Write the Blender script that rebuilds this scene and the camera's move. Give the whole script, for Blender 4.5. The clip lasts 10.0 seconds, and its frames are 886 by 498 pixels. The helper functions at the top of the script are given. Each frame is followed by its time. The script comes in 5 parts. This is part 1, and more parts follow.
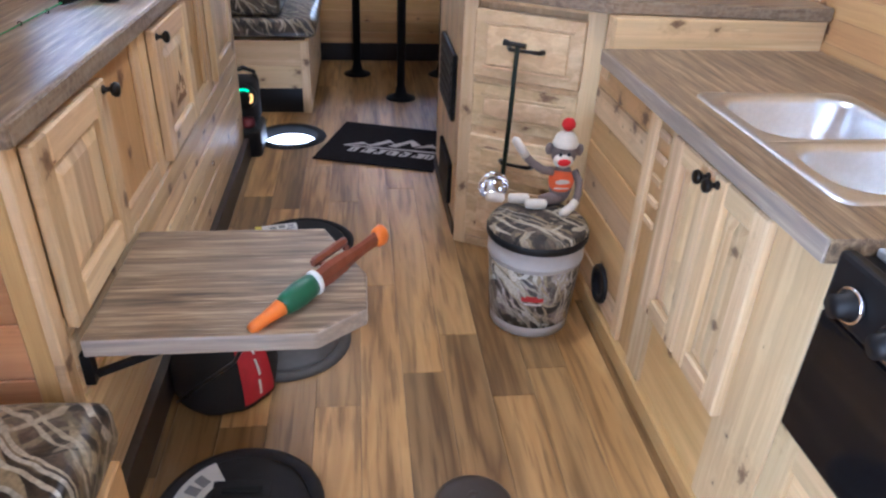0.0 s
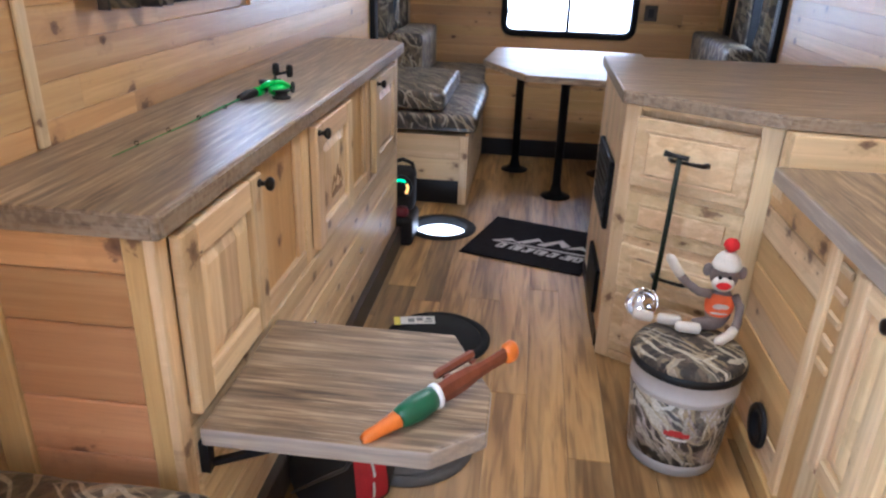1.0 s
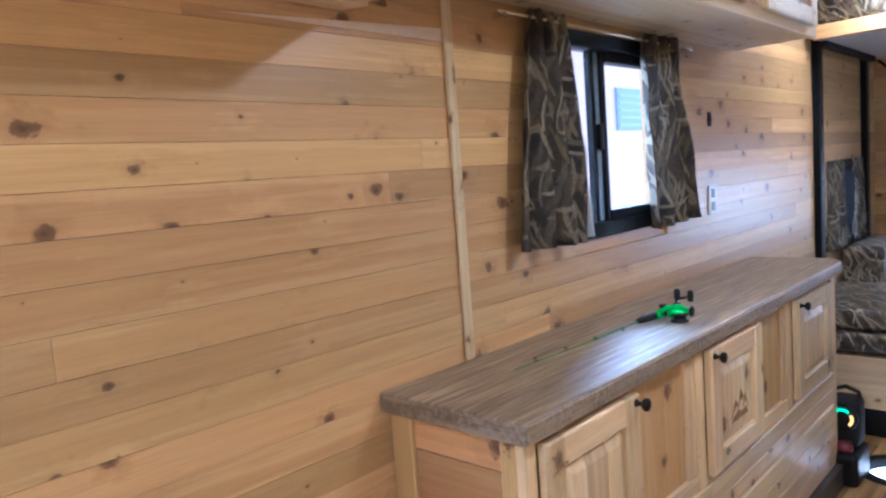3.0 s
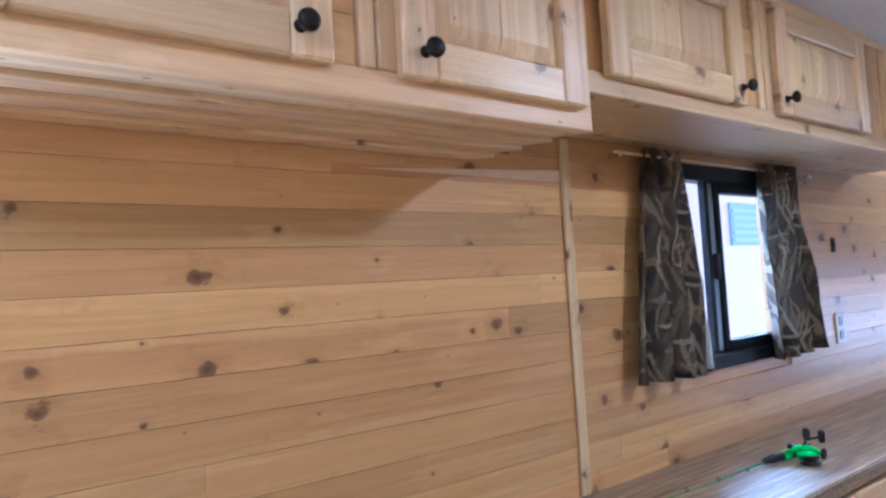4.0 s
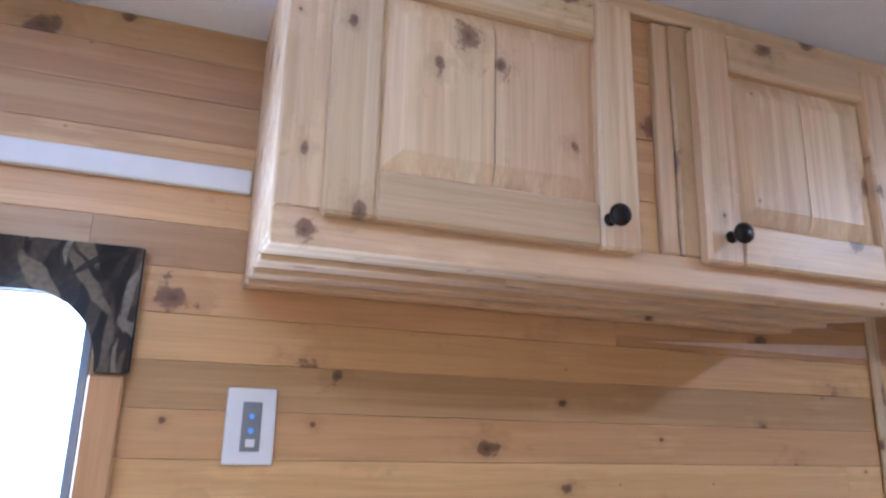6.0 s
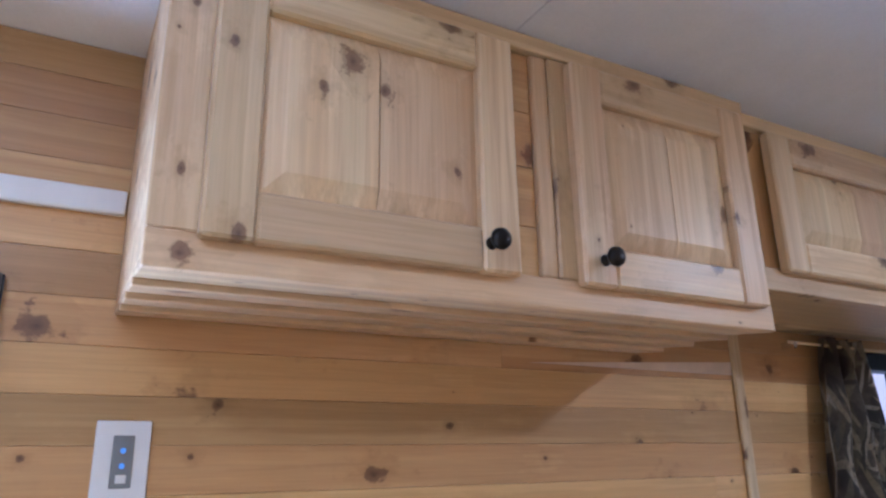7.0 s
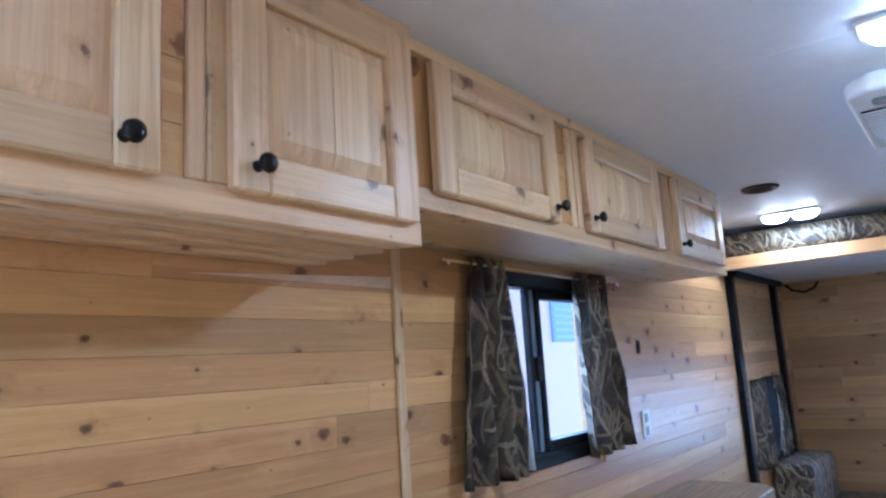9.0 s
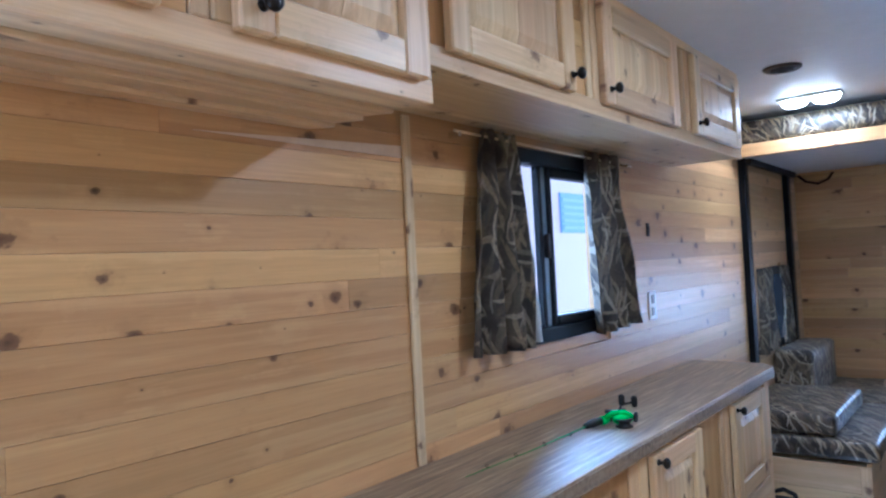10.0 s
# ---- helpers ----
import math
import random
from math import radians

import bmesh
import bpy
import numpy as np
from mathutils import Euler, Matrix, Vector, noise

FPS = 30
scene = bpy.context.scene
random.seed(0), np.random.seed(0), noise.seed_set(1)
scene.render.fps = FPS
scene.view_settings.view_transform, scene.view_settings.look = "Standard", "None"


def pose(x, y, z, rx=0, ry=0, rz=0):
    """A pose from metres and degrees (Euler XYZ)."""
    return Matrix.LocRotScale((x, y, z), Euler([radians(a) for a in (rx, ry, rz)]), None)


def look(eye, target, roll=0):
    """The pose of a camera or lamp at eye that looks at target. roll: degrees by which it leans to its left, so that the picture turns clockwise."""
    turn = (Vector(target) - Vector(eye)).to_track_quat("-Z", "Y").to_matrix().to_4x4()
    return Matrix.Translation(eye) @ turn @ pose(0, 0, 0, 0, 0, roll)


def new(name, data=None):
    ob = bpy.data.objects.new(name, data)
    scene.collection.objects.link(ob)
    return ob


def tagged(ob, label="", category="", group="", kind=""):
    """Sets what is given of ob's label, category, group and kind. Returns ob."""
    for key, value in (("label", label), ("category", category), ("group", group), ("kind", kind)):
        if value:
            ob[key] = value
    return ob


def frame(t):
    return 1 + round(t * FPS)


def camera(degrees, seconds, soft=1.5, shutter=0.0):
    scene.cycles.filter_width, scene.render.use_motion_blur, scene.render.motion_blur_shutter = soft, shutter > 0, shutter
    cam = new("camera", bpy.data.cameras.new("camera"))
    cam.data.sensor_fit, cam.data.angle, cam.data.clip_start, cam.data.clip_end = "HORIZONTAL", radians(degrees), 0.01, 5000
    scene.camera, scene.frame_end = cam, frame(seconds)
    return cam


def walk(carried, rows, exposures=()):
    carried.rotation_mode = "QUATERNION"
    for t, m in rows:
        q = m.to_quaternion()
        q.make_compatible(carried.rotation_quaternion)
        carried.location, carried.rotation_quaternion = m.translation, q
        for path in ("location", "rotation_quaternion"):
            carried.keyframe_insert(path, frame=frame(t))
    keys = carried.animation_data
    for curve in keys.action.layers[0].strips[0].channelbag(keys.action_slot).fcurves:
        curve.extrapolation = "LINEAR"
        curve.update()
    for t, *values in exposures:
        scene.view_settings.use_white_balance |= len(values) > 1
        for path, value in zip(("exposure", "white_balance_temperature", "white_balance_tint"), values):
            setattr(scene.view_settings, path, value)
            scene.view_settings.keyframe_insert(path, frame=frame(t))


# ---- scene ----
cam = camera(64.4, 10.0, soft=2.4)
PATH = [
    (0, (0.294, 0.363, 1.289), (0.519, 2.083, 0.294), 2.5),
    (0.5, (0.3, 0.433, 1.295), (0.358, 2.213, 0.385), 0.9),
    (1, (0.324, 0.457, 1.306), (0.121, 2.283, 0.515), 1.9),
    (1.5, (0.398, 0.48, 1.316), (-0.027, 2.309, 0.625), 2.0),
    (2, (0.454, 0.469, 1.335), (-0.264, 2.25, 0.775), 0.9),
    (2.5, (0.488, 0.444, 1.354), (-0.623, 2.062, 0.964), -3.4),
    (3, (0.531, 0.417, 1.371), (-0.832, 1.867, 1.169), -4.3),
    (3.2, (0.536, 0.41, 1.386), (-0.88, 1.816, 1.252), -4.2),
    (4.3, (0.561, 0.332, 1.471), (-1.042, 1.515, 1.654), -2.8),
    (4.5, (0.553, 0.328, 1.484), (-1.091, 1.445, 1.713), -2.4),
    (5, (0.528, 0.299, 1.485), (-1.249, 1.152, 1.823), -1.6),
    (5.5, (0.533, 0.268, 1.502), (-1.319, 0.889, 1.934), 1.6),
    (5.7, (0.532, 0.26, 1.508), (-1.312, 0.879, 1.976), 1.8),
    (7, (0.543, 0.273, 1.504), (-1.136, 1.195, 2.082), -1.0),
    (7.5, (0.549, 0.294, 1.502), (-1.032, 1.391, 2.049), -1.3),
    (8, (0.56, 0.325, 1.498), (-0.885, 1.619, 1.985), -1.3),
    (8.5, (0.576, 0.331, 1.495), (-0.723, 1.794, 1.907), -2.2),
    (9, (0.575, 0.346, 1.483), (-0.617, 1.918, 1.815), -3.5),
    (9.5, (0.568, 0.352, 1.458), (-0.624, 1.944, 1.668), -3.8),
    (10, (0.555, 0.357, 1.412), (-0.685, 1.925, 1.461), -3.0),
]
# seconds, stops, white balance
EXPOSURES = [(0.0, 0.32, 5000, 16), (0.5, 0.4, 5300, 16), (1.0, 0.4, 5250, 15), (2.0, 0.53, 5050, 14), (2.6, 0.52, 4800, 13), (3.2, 0.4, 4650, 13), (4.5, 0.33, 4450, 17), (5.5, 0.22, 4350, 17),
             (7.0, -0.12, 4450, 16), (7.5, -0.1, 4250, 16), (8.5, 0.12, 4250, 11), (10.0, 0.15, 4250, 9)]
walk(cam, [(t, look(eye, target, roll)) for t, eye, target, roll in PATH],
     exposures=EXPOSURES)

# ---- world and large lights ----
world = bpy.data.worlds.new("sky")
scene.world = world
world.use_nodes = True
wn = world.node_tree
sky = wn.nodes.new("ShaderNodeTexSky")
sky.sky_type, sky.sun_disc = "NISHITA", False
sky.sun_elevation, sky.sun_rotation = radians(40), radians(200)
wn.nodes["Background"].inputs[1].default_value = 0.12
wn.links.new(sky.outputs[0], wn.nodes["Background"].inputs[0])


def area(name, m, w, h, watts, colour, disk=False):
    li = bpy.data.lights.new(name, "AREA")
    li.shape = "DISK" if disk else "RECTANGLE"
    li.size = w
    if not disk:
        li.size_y = h
    li.energy, li.color = watts, colour
    ob = new(name, li)
    ob.matrix_world = m
    return ob


LAMP_W = 9.5
DAY = (0.80, 0.90, 1.0)
WARM = (1.0, 0.93, 0.82)
# daylight standing in or outside the openings: entry door, side window, front window, front side windows
area("door_daylight", look((-0.74, -0.25, 0.9), (1.0, 0.1, 0.7)), 0.7, 1.5, 54, DAY)
# sky stand-in hung outside, out of view, aimed to sheen the long counter
area("side_window_daylight", look((-1.7, 4.1, 2.6), (-0.5, 2.4, 1.25)), 0.8, 0.8, 62, (0.68, 0.83, 1.0))
area("front_window_daylight", look((0.58, 6.1, 1.0), (0.58, 3, 0.6)), 0.8, 0.45, 2, DAY)
area("right_window_daylight", look((1.75, 5.0, 1.1), (0.2, 4.8, 0.7)), 0.4, 0.5, 2, DAY)
# added fill light at the unseen rear end, no source known there
area("rear_daylight", look((0.75, -1.35, 1.25), (0.5, 2.5, 0.9)), 1.3, 1.3, 5, DAY)

# ---- materials ----
MATS = {}


def tree(name):
    m = bpy.data.materials.new(name)
    m.use_nodes = True
    t = m.node_tree
    b = t.nodes["Principled BSDF"]

    def node(kind, *links, **props):
        n = t.nodes.new("ShaderNode" + kind)
        for k, v in props.items():
            if k == "op":
                n.operation = v
            elif k == "mode":
                n.data_type = v
            elif k == "blend":
                n.data_type, n.blend_type = "RGBA", v
        for i, v in links:
            if hasattr(v, "is_linked") or hasattr(v, "links"):
                t.links.new(v, n.inputs[i])
            else:
                n.inputs[i].default_value = v
        return n
    return m, t, b, node


def ramp(t, node, src, stops):
    r = t.nodes.new("ShaderNodeValToRGB")
    e = r.color_ramp.elements
    while len(e) < len(stops):
        e.new(0.5)
    for el, (p, c) in zip(e, stops):
        el.position, el.color = p, (*c, 1)
    t.links.new(src, r.inputs[0])
    return r.outputs[0]


def mix(node, fac, a, b, blend="MIX"):
    n = node("Mix", blend=blend)
    t = n.id_data
    for i, v in ((0, fac), (6, a), (7, b)):
        if hasattr(v, "links"):
            t.links.new(v, n.inputs[i])
        else:
            n.inputs[i].default_value = v if i == 0 else (*v, 1)
    return n.outputs[2]


def coords(node, scale, jitter=True, island=False):
    tc = node("TexCoord")
    v = tc.outputs["Object"]
    if jitter:
        rnd = node("ObjectInfo").outputs["Random"]
        if island:
            geo = node("NewGeometry").outputs["Random Per Island"]
            rnd = node("Math", (0, rnd), (1, geo), op="ADD").outputs[0]
        off = node("VectorMath", (0, (37.1, 91.7, 53.3)), op="SCALE")
        off.id_data.links.new(rnd, off.inputs["Scale"])
        v = node("VectorMath", (0, v), (1, off.outputs[0]), op="ADD").outputs[0]
    out = []
    for s in scale:
        out.append(node("VectorMath", (0, v), (1, s), op="MULTIPLY").outputs[0])
    return out


TONES = {
    # light, mid, dark grain; knot; roughness; spread of tone from board to board
    "wall": ((0.665, 0.432, 0.198), (0.57, 0.342, 0.142), (0.385, 0.204, 0.073), (0.12, 0.055, 0.028), 0.36, 0.42),
    "cabinet": ((0.80, 0.63, 0.395), (0.71, 0.515, 0.29), (0.46, 0.275, 0.125), (0.17, 0.085, 0.045), 0.46, 0.26),
    "warm": ((0.70, 0.41, 0.20), (0.60, 0.31, 0.135), (0.45, 0.205, 0.08), (0.13, 0.055, 0.03), 0.38, 0.4),
    "niche": ((0.70, 0.47, 0.205), (0.62, 0.385, 0.155), (0.47, 0.26, 0.095), (0.15, 0.06, 0.03), 0.42, 0.2),
}


def wood(kind, axis, normal, island=False):
    key = (kind, axis, normal, island)
    if key in MATS:
        return MATS[key]
    light, mid, dark, knot_c, rough, spread = TONES[kind]
    m, t, b, node = tree("%s_wood_%s%s" % (kind, axis, normal))

    def sc(along, across, thick=None):
        return tuple(along if a == axis else (across if thick is None or a != normal else thick) for a in "xyz")
    g, fib, kn, blot = coords(node, [sc(0.55, 16), sc(9, 260), (sc(6.2, 8.0) if kind == "cabinet" else sc(4.6, 5.6)), sc(1.2, 3.0)], island=island)
    cut = node("SeparateXYZ", (0, kn))
    a, c = [i for i, q in enumerate("xyz") if q != normal]
    flat = node("CombineXYZ", (0, cut.outputs[a]), (1, cut.outputs[c]))
    vor = node("TexVoronoi", (0, flat.outputs[0]), ("Scale", 1.0), ("Randomness", 1.0))
    vor.voronoi_dimensions = "2D"
    wob = node("TexNoise", (0, flat.outputs[0]), ("Scale", 7.0), ("Detail", 3.0), ("Roughness", 0.6)).outputs[0]
    wobble = node("MapRange", (0, wob), (1, 0.28), (2, 0.72), (3, 0.4), (4, 1.75)).outputs[0]
    d, pick = node("Math", (0, vor.outputs["Distance"]), (1, wobble), op="MULTIPLY").outputs[0], vor.outputs["Color"]
    sep = node("SeparateColor", (0, pick))
    pw = node("Math", (0, sep.outputs[0]), (1, 1.5), op="POWER")
    size = node("MapRange", (0, pw.outputs[0]), (1, 0.12), (2, 1.0), (3, 0.010 if kind == "wall" else 0.0), (4, 0.14 if kind == "wall" else 0.175))
    near = node("MapRange", (0, d), (1, 0.0), (2, 0.30), (3, 0.07), (4, 0.0))
    n1 = node("TexNoise", (0, g), ("Scale", 1.0), ("Detail", 5.0), ("Roughness", 0.62), ("Distortion", 0.1))
    bent = node("Math", (0, n1.outputs[0]), (1, near.outputs[0]), op="ADD")
    streak = ramp(t, node, bent.outputs[0], [(0.32, dark), (0.45, mid), (0.58, light), (0.72, mid)])
    rings = node("Math", (0, node("Math", (0, bent.outputs[0]), (1, 8.0), op="MULTIPLY").outputs[0]), (1, 1.0), op="PINGPONG")
    fine = ramp(t, node, rings.outputs[0], [(0.0, dark), (0.5, mid), (1.0, light)])
    col = mix(node, 0.42, streak, fine)
    band = node("TexNoise", (0, coords(node, [sc(0.18, 24)], island=island)[0]), ("Scale", 1.0), ("Detail", 1.0)).outputs[0]
    strength = 0.85 if kind == "cabinet" else 0.45
    col = mix(node, strength, col, ramp(t, node, band, [(0.36, (0.84, 0.82, 0.75)), (0.47, (1.0, 1.0, 0.98)), (0.52, (1.06, 1.06, 1.04)), (0.62, (0.91, 0.85, 0.79))]), "MULTIPLY")
    n2 = node("TexNoise", (0, blot), ("Scale", 1.0), ("Detail", 4.0))
    col = mix(node, ramp(t, node, n2.outputs[0], [(0.35, (0, 0, 0)), (0.7, (0.55, 0.55, 0.55))]), col, mid)
    n3 = node("TexNoise", (0, fib), ("Scale", 1.0), ("Detail", 3.0))
    f3 = ramp(t, node, n3.outputs[0], [(0.3, (0.82, 0.80, 0.78)), (0.6, (1, 1, 1))])
    col = mix(node, 0.45, col, f3, "MULTIPLY")
    core = node("MapRange", (0, d), (1, size.outputs[0]), (2, node("Math", (0, size.outputs[0]), (1, 0.62), op="MULTIPLY").outputs[0]), (3, 0.0), (4, 0.82))
    halo = node("MapRange", (0, d), (1, node("Math", (0, size.outputs[0]), (1, 2.9), op="MULTIPLY").outputs[0]), (2, size.outputs[0]), (3, 0.0), (4, 0.34))
    col = mix(node, halo.outputs[0], col, tuple(c * 0.75 for c in dark))
    col = mix(node, core.outputs[0], col, knot_c)
    heart = node("MapRange", (0, d), (1, node("Math", (0, size.outputs[0]), (1, 0.45), op="MULTIPLY").outputs[0]), (2, 0.0), (3, 0.0), (4, 0.75))
    col = mix(node, heart.outputs[0], col, tuple(c * 0.45 for c in knot_c))
    rnd = node("ObjectInfo").outputs["Random"]
    if island:
        rnd = node("NewGeometry").outputs["Random Per Island"]
    val = node("MapRange", (0, rnd), (3, 1.0 - spread * 0.6), (4, 1.0 + spread * 0.4))
    hue = node("MapRange", (0, node("Math", (0, node("Math", (0, rnd), (1, 7.31), op="MULTIPLY").outputs[0]), (1, 1.0), op="PINGPONG").outputs[0]), (3, 0.495), (4, 0.508))
    hsv = node("HueSaturation", (0, hue.outputs[0]), (1, 1.0), (2, val.outputs[0]), (4, col))
    t.links.new(hsv.outputs[0], b.inputs["Base Color"])
    rr = node("MapRange", (0, n2.outputs[0]), (3, rough - 0.1), (4, rough + 0.12))
    t.links.new(rr.outputs[0], b.inputs["Roughness"])
    b.inputs["Coat Weight"].default_value = 0.05 if kind == "wall" else 0.15
    b.inputs["Coat Roughness"].default_value = 0.28
    bump = node("Bump", ("Strength", 0.12), ("Distance", 0.002), ("Height", n3.outputs[0]))
    t.links.new(bump.outputs[0], b.inputs["Normal"])
    MATS[key] = m
    return m


def laminate(axis, kind="counter"):
    """Weathered-plank laminate with fine streaks along one axis."""
    key = (kind, axis)
    if key in MATS:
        return MATS[key]
    m, t, b, node = tree("%s_laminate_%s" % (kind, axis))

    def sc(along, across):
        return tuple(along if a == axis else across for a in "xyz")
    s1, s2, s3 = coords(node, [sc(4.5, 75), sc(8, 250), sc(2.0, 10)])
    n1 = node("TexNoise", (0, s1), ("Scale", 1.0), ("Detail", 5.0), ("Roughness", 0.6), ("Distortion", 0.15)).outputs[0]
    n2 = node("TexNoise", (0, s2), ("Scale", 1.0), ("Detail", 3.0)).outputs[0]
    n3 = node("TexNoise", (0, s3), ("Scale", 1.0), ("Detail", 2.0)).outputs[0]
    col = ramp(t, node, n1, [(0.34, (0.075, 0.046, 0.025)), (0.44, (0.18, 0.12, 0.068)), (0.55, (0.285, 0.195, 0.108)), (0.68, (0.50, 0.38, 0.235))])
    col = mix(node, ramp(t, node, n2, [(0.58, (0, 0, 0)), (0.70, (0.55, 0.55, 0.55))]), col, (0.58, 0.47, 0.32))
    if kind == "pale_edge":
        col = mix(node, 0.55, col, (0.44, 0.41, 0.38))
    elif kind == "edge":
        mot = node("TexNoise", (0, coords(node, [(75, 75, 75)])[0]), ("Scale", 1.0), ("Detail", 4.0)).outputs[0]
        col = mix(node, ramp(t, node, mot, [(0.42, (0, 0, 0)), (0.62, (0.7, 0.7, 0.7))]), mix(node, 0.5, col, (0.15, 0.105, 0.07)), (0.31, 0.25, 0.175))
    col = mix(node, ramp(t, node, n3, [(0.4, (0, 0, 0)), (0.7, (0.5, 0.5, 0.5))]), col, (0.24, 0.18, 0.12))
    t.links.new(col, b.inputs["Base Color"])
    b.inputs["Roughness"].default_value = 0.46
    b.inputs["Coat Weight"].default_value = 0.6 if kind == "counter" else 0.0
    b.inputs["Coat Roughness"].default_value = 0.4
    bump = node("Bump", ("Strength", 0.1), ("Distance", 0.001), ("Height", n1))
    t.links.new(bump.outputs[0], b.inputs["Normal"])
    MATS[key] = m
    return m


def vinyl():
    """Oak-look vinyl floor plank, grain along y."""
    m, t, b, node = tree("oak_vinyl_plank")
    s1, s2, s3 = coords(node, [(10, 0.8, 1), (55, 4.0, 1), (9, 1.3, 1)])
    n1 = node("TexNoise", (0, s1), ("Scale", 1.0), ("Detail", 3.0), ("Roughness", 0.5), ("Distortion", 0.35)).outputs[0]
    r1 = node("Math", (0, node("Math", (0, n1), (1, 5.0), op="MULTIPLY").outputs[0]), (1, 1.0), op="PINGPONG").outputs[0]
    n2 = node("TexNoise", (0, s2), ("Scale", 1.0), ("Detail", 4.0)).outputs[0]
    n3 = node("TexNoise", (0, s3), ("Scale", 1.0), ("Detail", 3.0)).outputs[0]
    col = ramp(t, node, r1, [(0.0, (0.17, 0.098, 0.038)), (0.25, (0.31, 0.192, 0.08)), (0.8, (0.42, 0.272, 0.12)), (1.0, (0.37, 0.228, 0.096))])
    col = mix(node, ramp(t, node, n2, [(0.36, (0.7, 0.7, 0.7)), (0.52, (0, 0, 0))]), col, (0.13, 0.076, 0.03))
    col = mix(node, ramp(t, node, n3, [(0.45, (0, 0, 0)), (0.75, (0.55, 0.55, 0.55))]), col, (0.50, 0.35, 0.17))
    rnd = node("ObjectInfo").outputs["Random"]
    val = node("MapRange", (0, rnd), (3, 0.56), (4, 1.42))
    hsv = node("HueSaturation", (0, 0.494), (1, 1.12), (2, val.outputs[0]), (4, col))
    t.links.new(hsv.outputs[0], b.inputs["Base Color"])
    b.inputs["Roughness"].default_value = 0.42
    bump = node("Bump", ("Strength", 0.15), ("Distance", 0.001), ("Height", n2))
    t.links.new(bump.outputs[0], b.inputs["Normal"])
    return m


def camo(name, rough=0.8, scale=1.0, sheen=False, pale=False, tone=1.0, thin=0.0):
    """Reed-and-leaf camouflage print: dark ground under layers of long leaves and twigs lying every way."""
    m, t, b, node = tree(name)
    raw = coords(node, [(1, 1, 1)])[0]
    warp = node("TexNoise", (0, raw), ("Scale", 9.0 * scale), ("Detail", 2.0)).outputs[1]
    warp = node("VectorMath", (0, warp), (1, (0.055 / scale,) * 3), op="MULTIPLY").outputs[0]
    bent = node("VectorMath", (0, raw), (1, warp), op="ADD").outputs[0]
    n1 = node("TexNoise", (0, raw), ("Scale", 14.0 * scale), ("Detail", 5.0), ("Roughness", 0.65)).outputs[0]
    col = ramp(t, node, n1, [(0.34, (0.016, 0.012, 0.009)), (0.48, (0.055, 0.042, 0.030)), (0.58, (0.12, 0.092, 0.066)), (0.70, (0.22, 0.185, 0.14))])
    if pale:
        col = ramp(t, node, n1, [(0.36, (0.10, 0.07, 0.06)), (0.46, (0.34, 0.29, 0.26)), (0.60, (0.58, 0.54, 0.50))])
    # lengthwise and crosswise directions, pieces per metre, width, share left bare, tones
    for va, vb_, long, across, wide, bare, tones in (
            ((0.35, 0.85, 0.9), (0.9, -0.55, 0.5), 5.0, 26, 0.42, 0.10, ((0.13, 0.10, 0.065), (0.22, 0.175, 0.115), (0.05, 0.04, 0.028))),
            ((-0.5, 0.6, 0.95), (0.8, 0.75, -0.35), 5.5, 30, 0.40, 0.25, ((0.27, 0.215, 0.125), (0.11, 0.095, 0.055), (0.34, 0.29, 0.21))),
            ((0.8, 0.2, 0.9), (-0.3, 0.95, -0.25), 4.5, 36, 0.36, 0.35, ((0.012, 0.010, 0.008), (0.03, 0.022, 0.016), (0.015, 0.012, 0.010))),
            ((0.1, -0.7, 0.9), (0.9, 0.6, 0.45), 5.0, 40, 0.34, 0.35, ((0.44, 0.38, 0.25), (0.32, 0.25, 0.13), (0.54, 0.50, 0.40))),
            ((0.6, 0.9, 0.5), (0.5, -0.6, 0.9), 6.0, 46, 0.30, 0.50, ((0.56, 0.52, 0.40), (0.025, 0.02, 0.015), (0.42, 0.36, 0.24))),
            ((0.5, 0.15, 1.0), (0.7, 0.9, -0.12), 5.0, 58, 0.30, 0.50, ((0.52, 0.47, 0.34), (0.60, 0.57, 0.48), (0.02, 0.016, 0.012)))):
        du = node("VectorMath", (0, bent), (1, tuple(long * scale * q for q in va)), op="DOT_PRODUCT").outputs["Value"]
        dv = node("VectorMath", (0, bent), (1, tuple(across * scale * q for q in vb_)), op="DOT_PRODUCT").outputs["Value"]
        vor = node("TexVoronoi", (0, node("CombineXYZ", (0, du), (1, dv)).outputs[0]), ("Scale", 1.0), ("Randomness", 1.0))
        vor.voronoi_dimensions = "2D"
        sep = node("SeparateColor", (0, vor.outputs["Color"]))
        leaf = node("MapRange", (0, vor.outputs["Distance"]), (1, wide), (2, wide * 0.8), (3, 0.0), (4, 0.92)).outputs[0]
        on = node("Math", (0, sep.outputs[0]), (1, bare), op="GREATER_THAN").outputs[0]
        mask = node("Math", (0, leaf), (1, on), op="MULTIPLY").outputs[0]
        col = mix(node, mask, col, ramp(t, node, sep.outputs[1], [(0.2, tones[0]), (0.5, tones[1]), (0.8, tones[2])]))
    n4 = node("TexNoise", (0, raw), ("Scale", 120.0 * scale), ("Detail", 3.0)).outputs[0]
    col = mix(node, 0.7, col, ramp(t, node, n4, [(0.3, (0.5, 0.5, 0.5)), (0.65, (1.15, 1.15, 1.15))]), "MULTIPLY")
    if tone != 1.0:
        col = mix(node, 1.0, col, (tone, tone * 0.94, tone * 0.88), "MULTIPLY")
    t.links.new(col, b.inputs["Base Color"])
    b.inputs["Roughness"].default_value = rough
    if sheen:
        b.inputs["Coat Weight"].default_value = 0.35
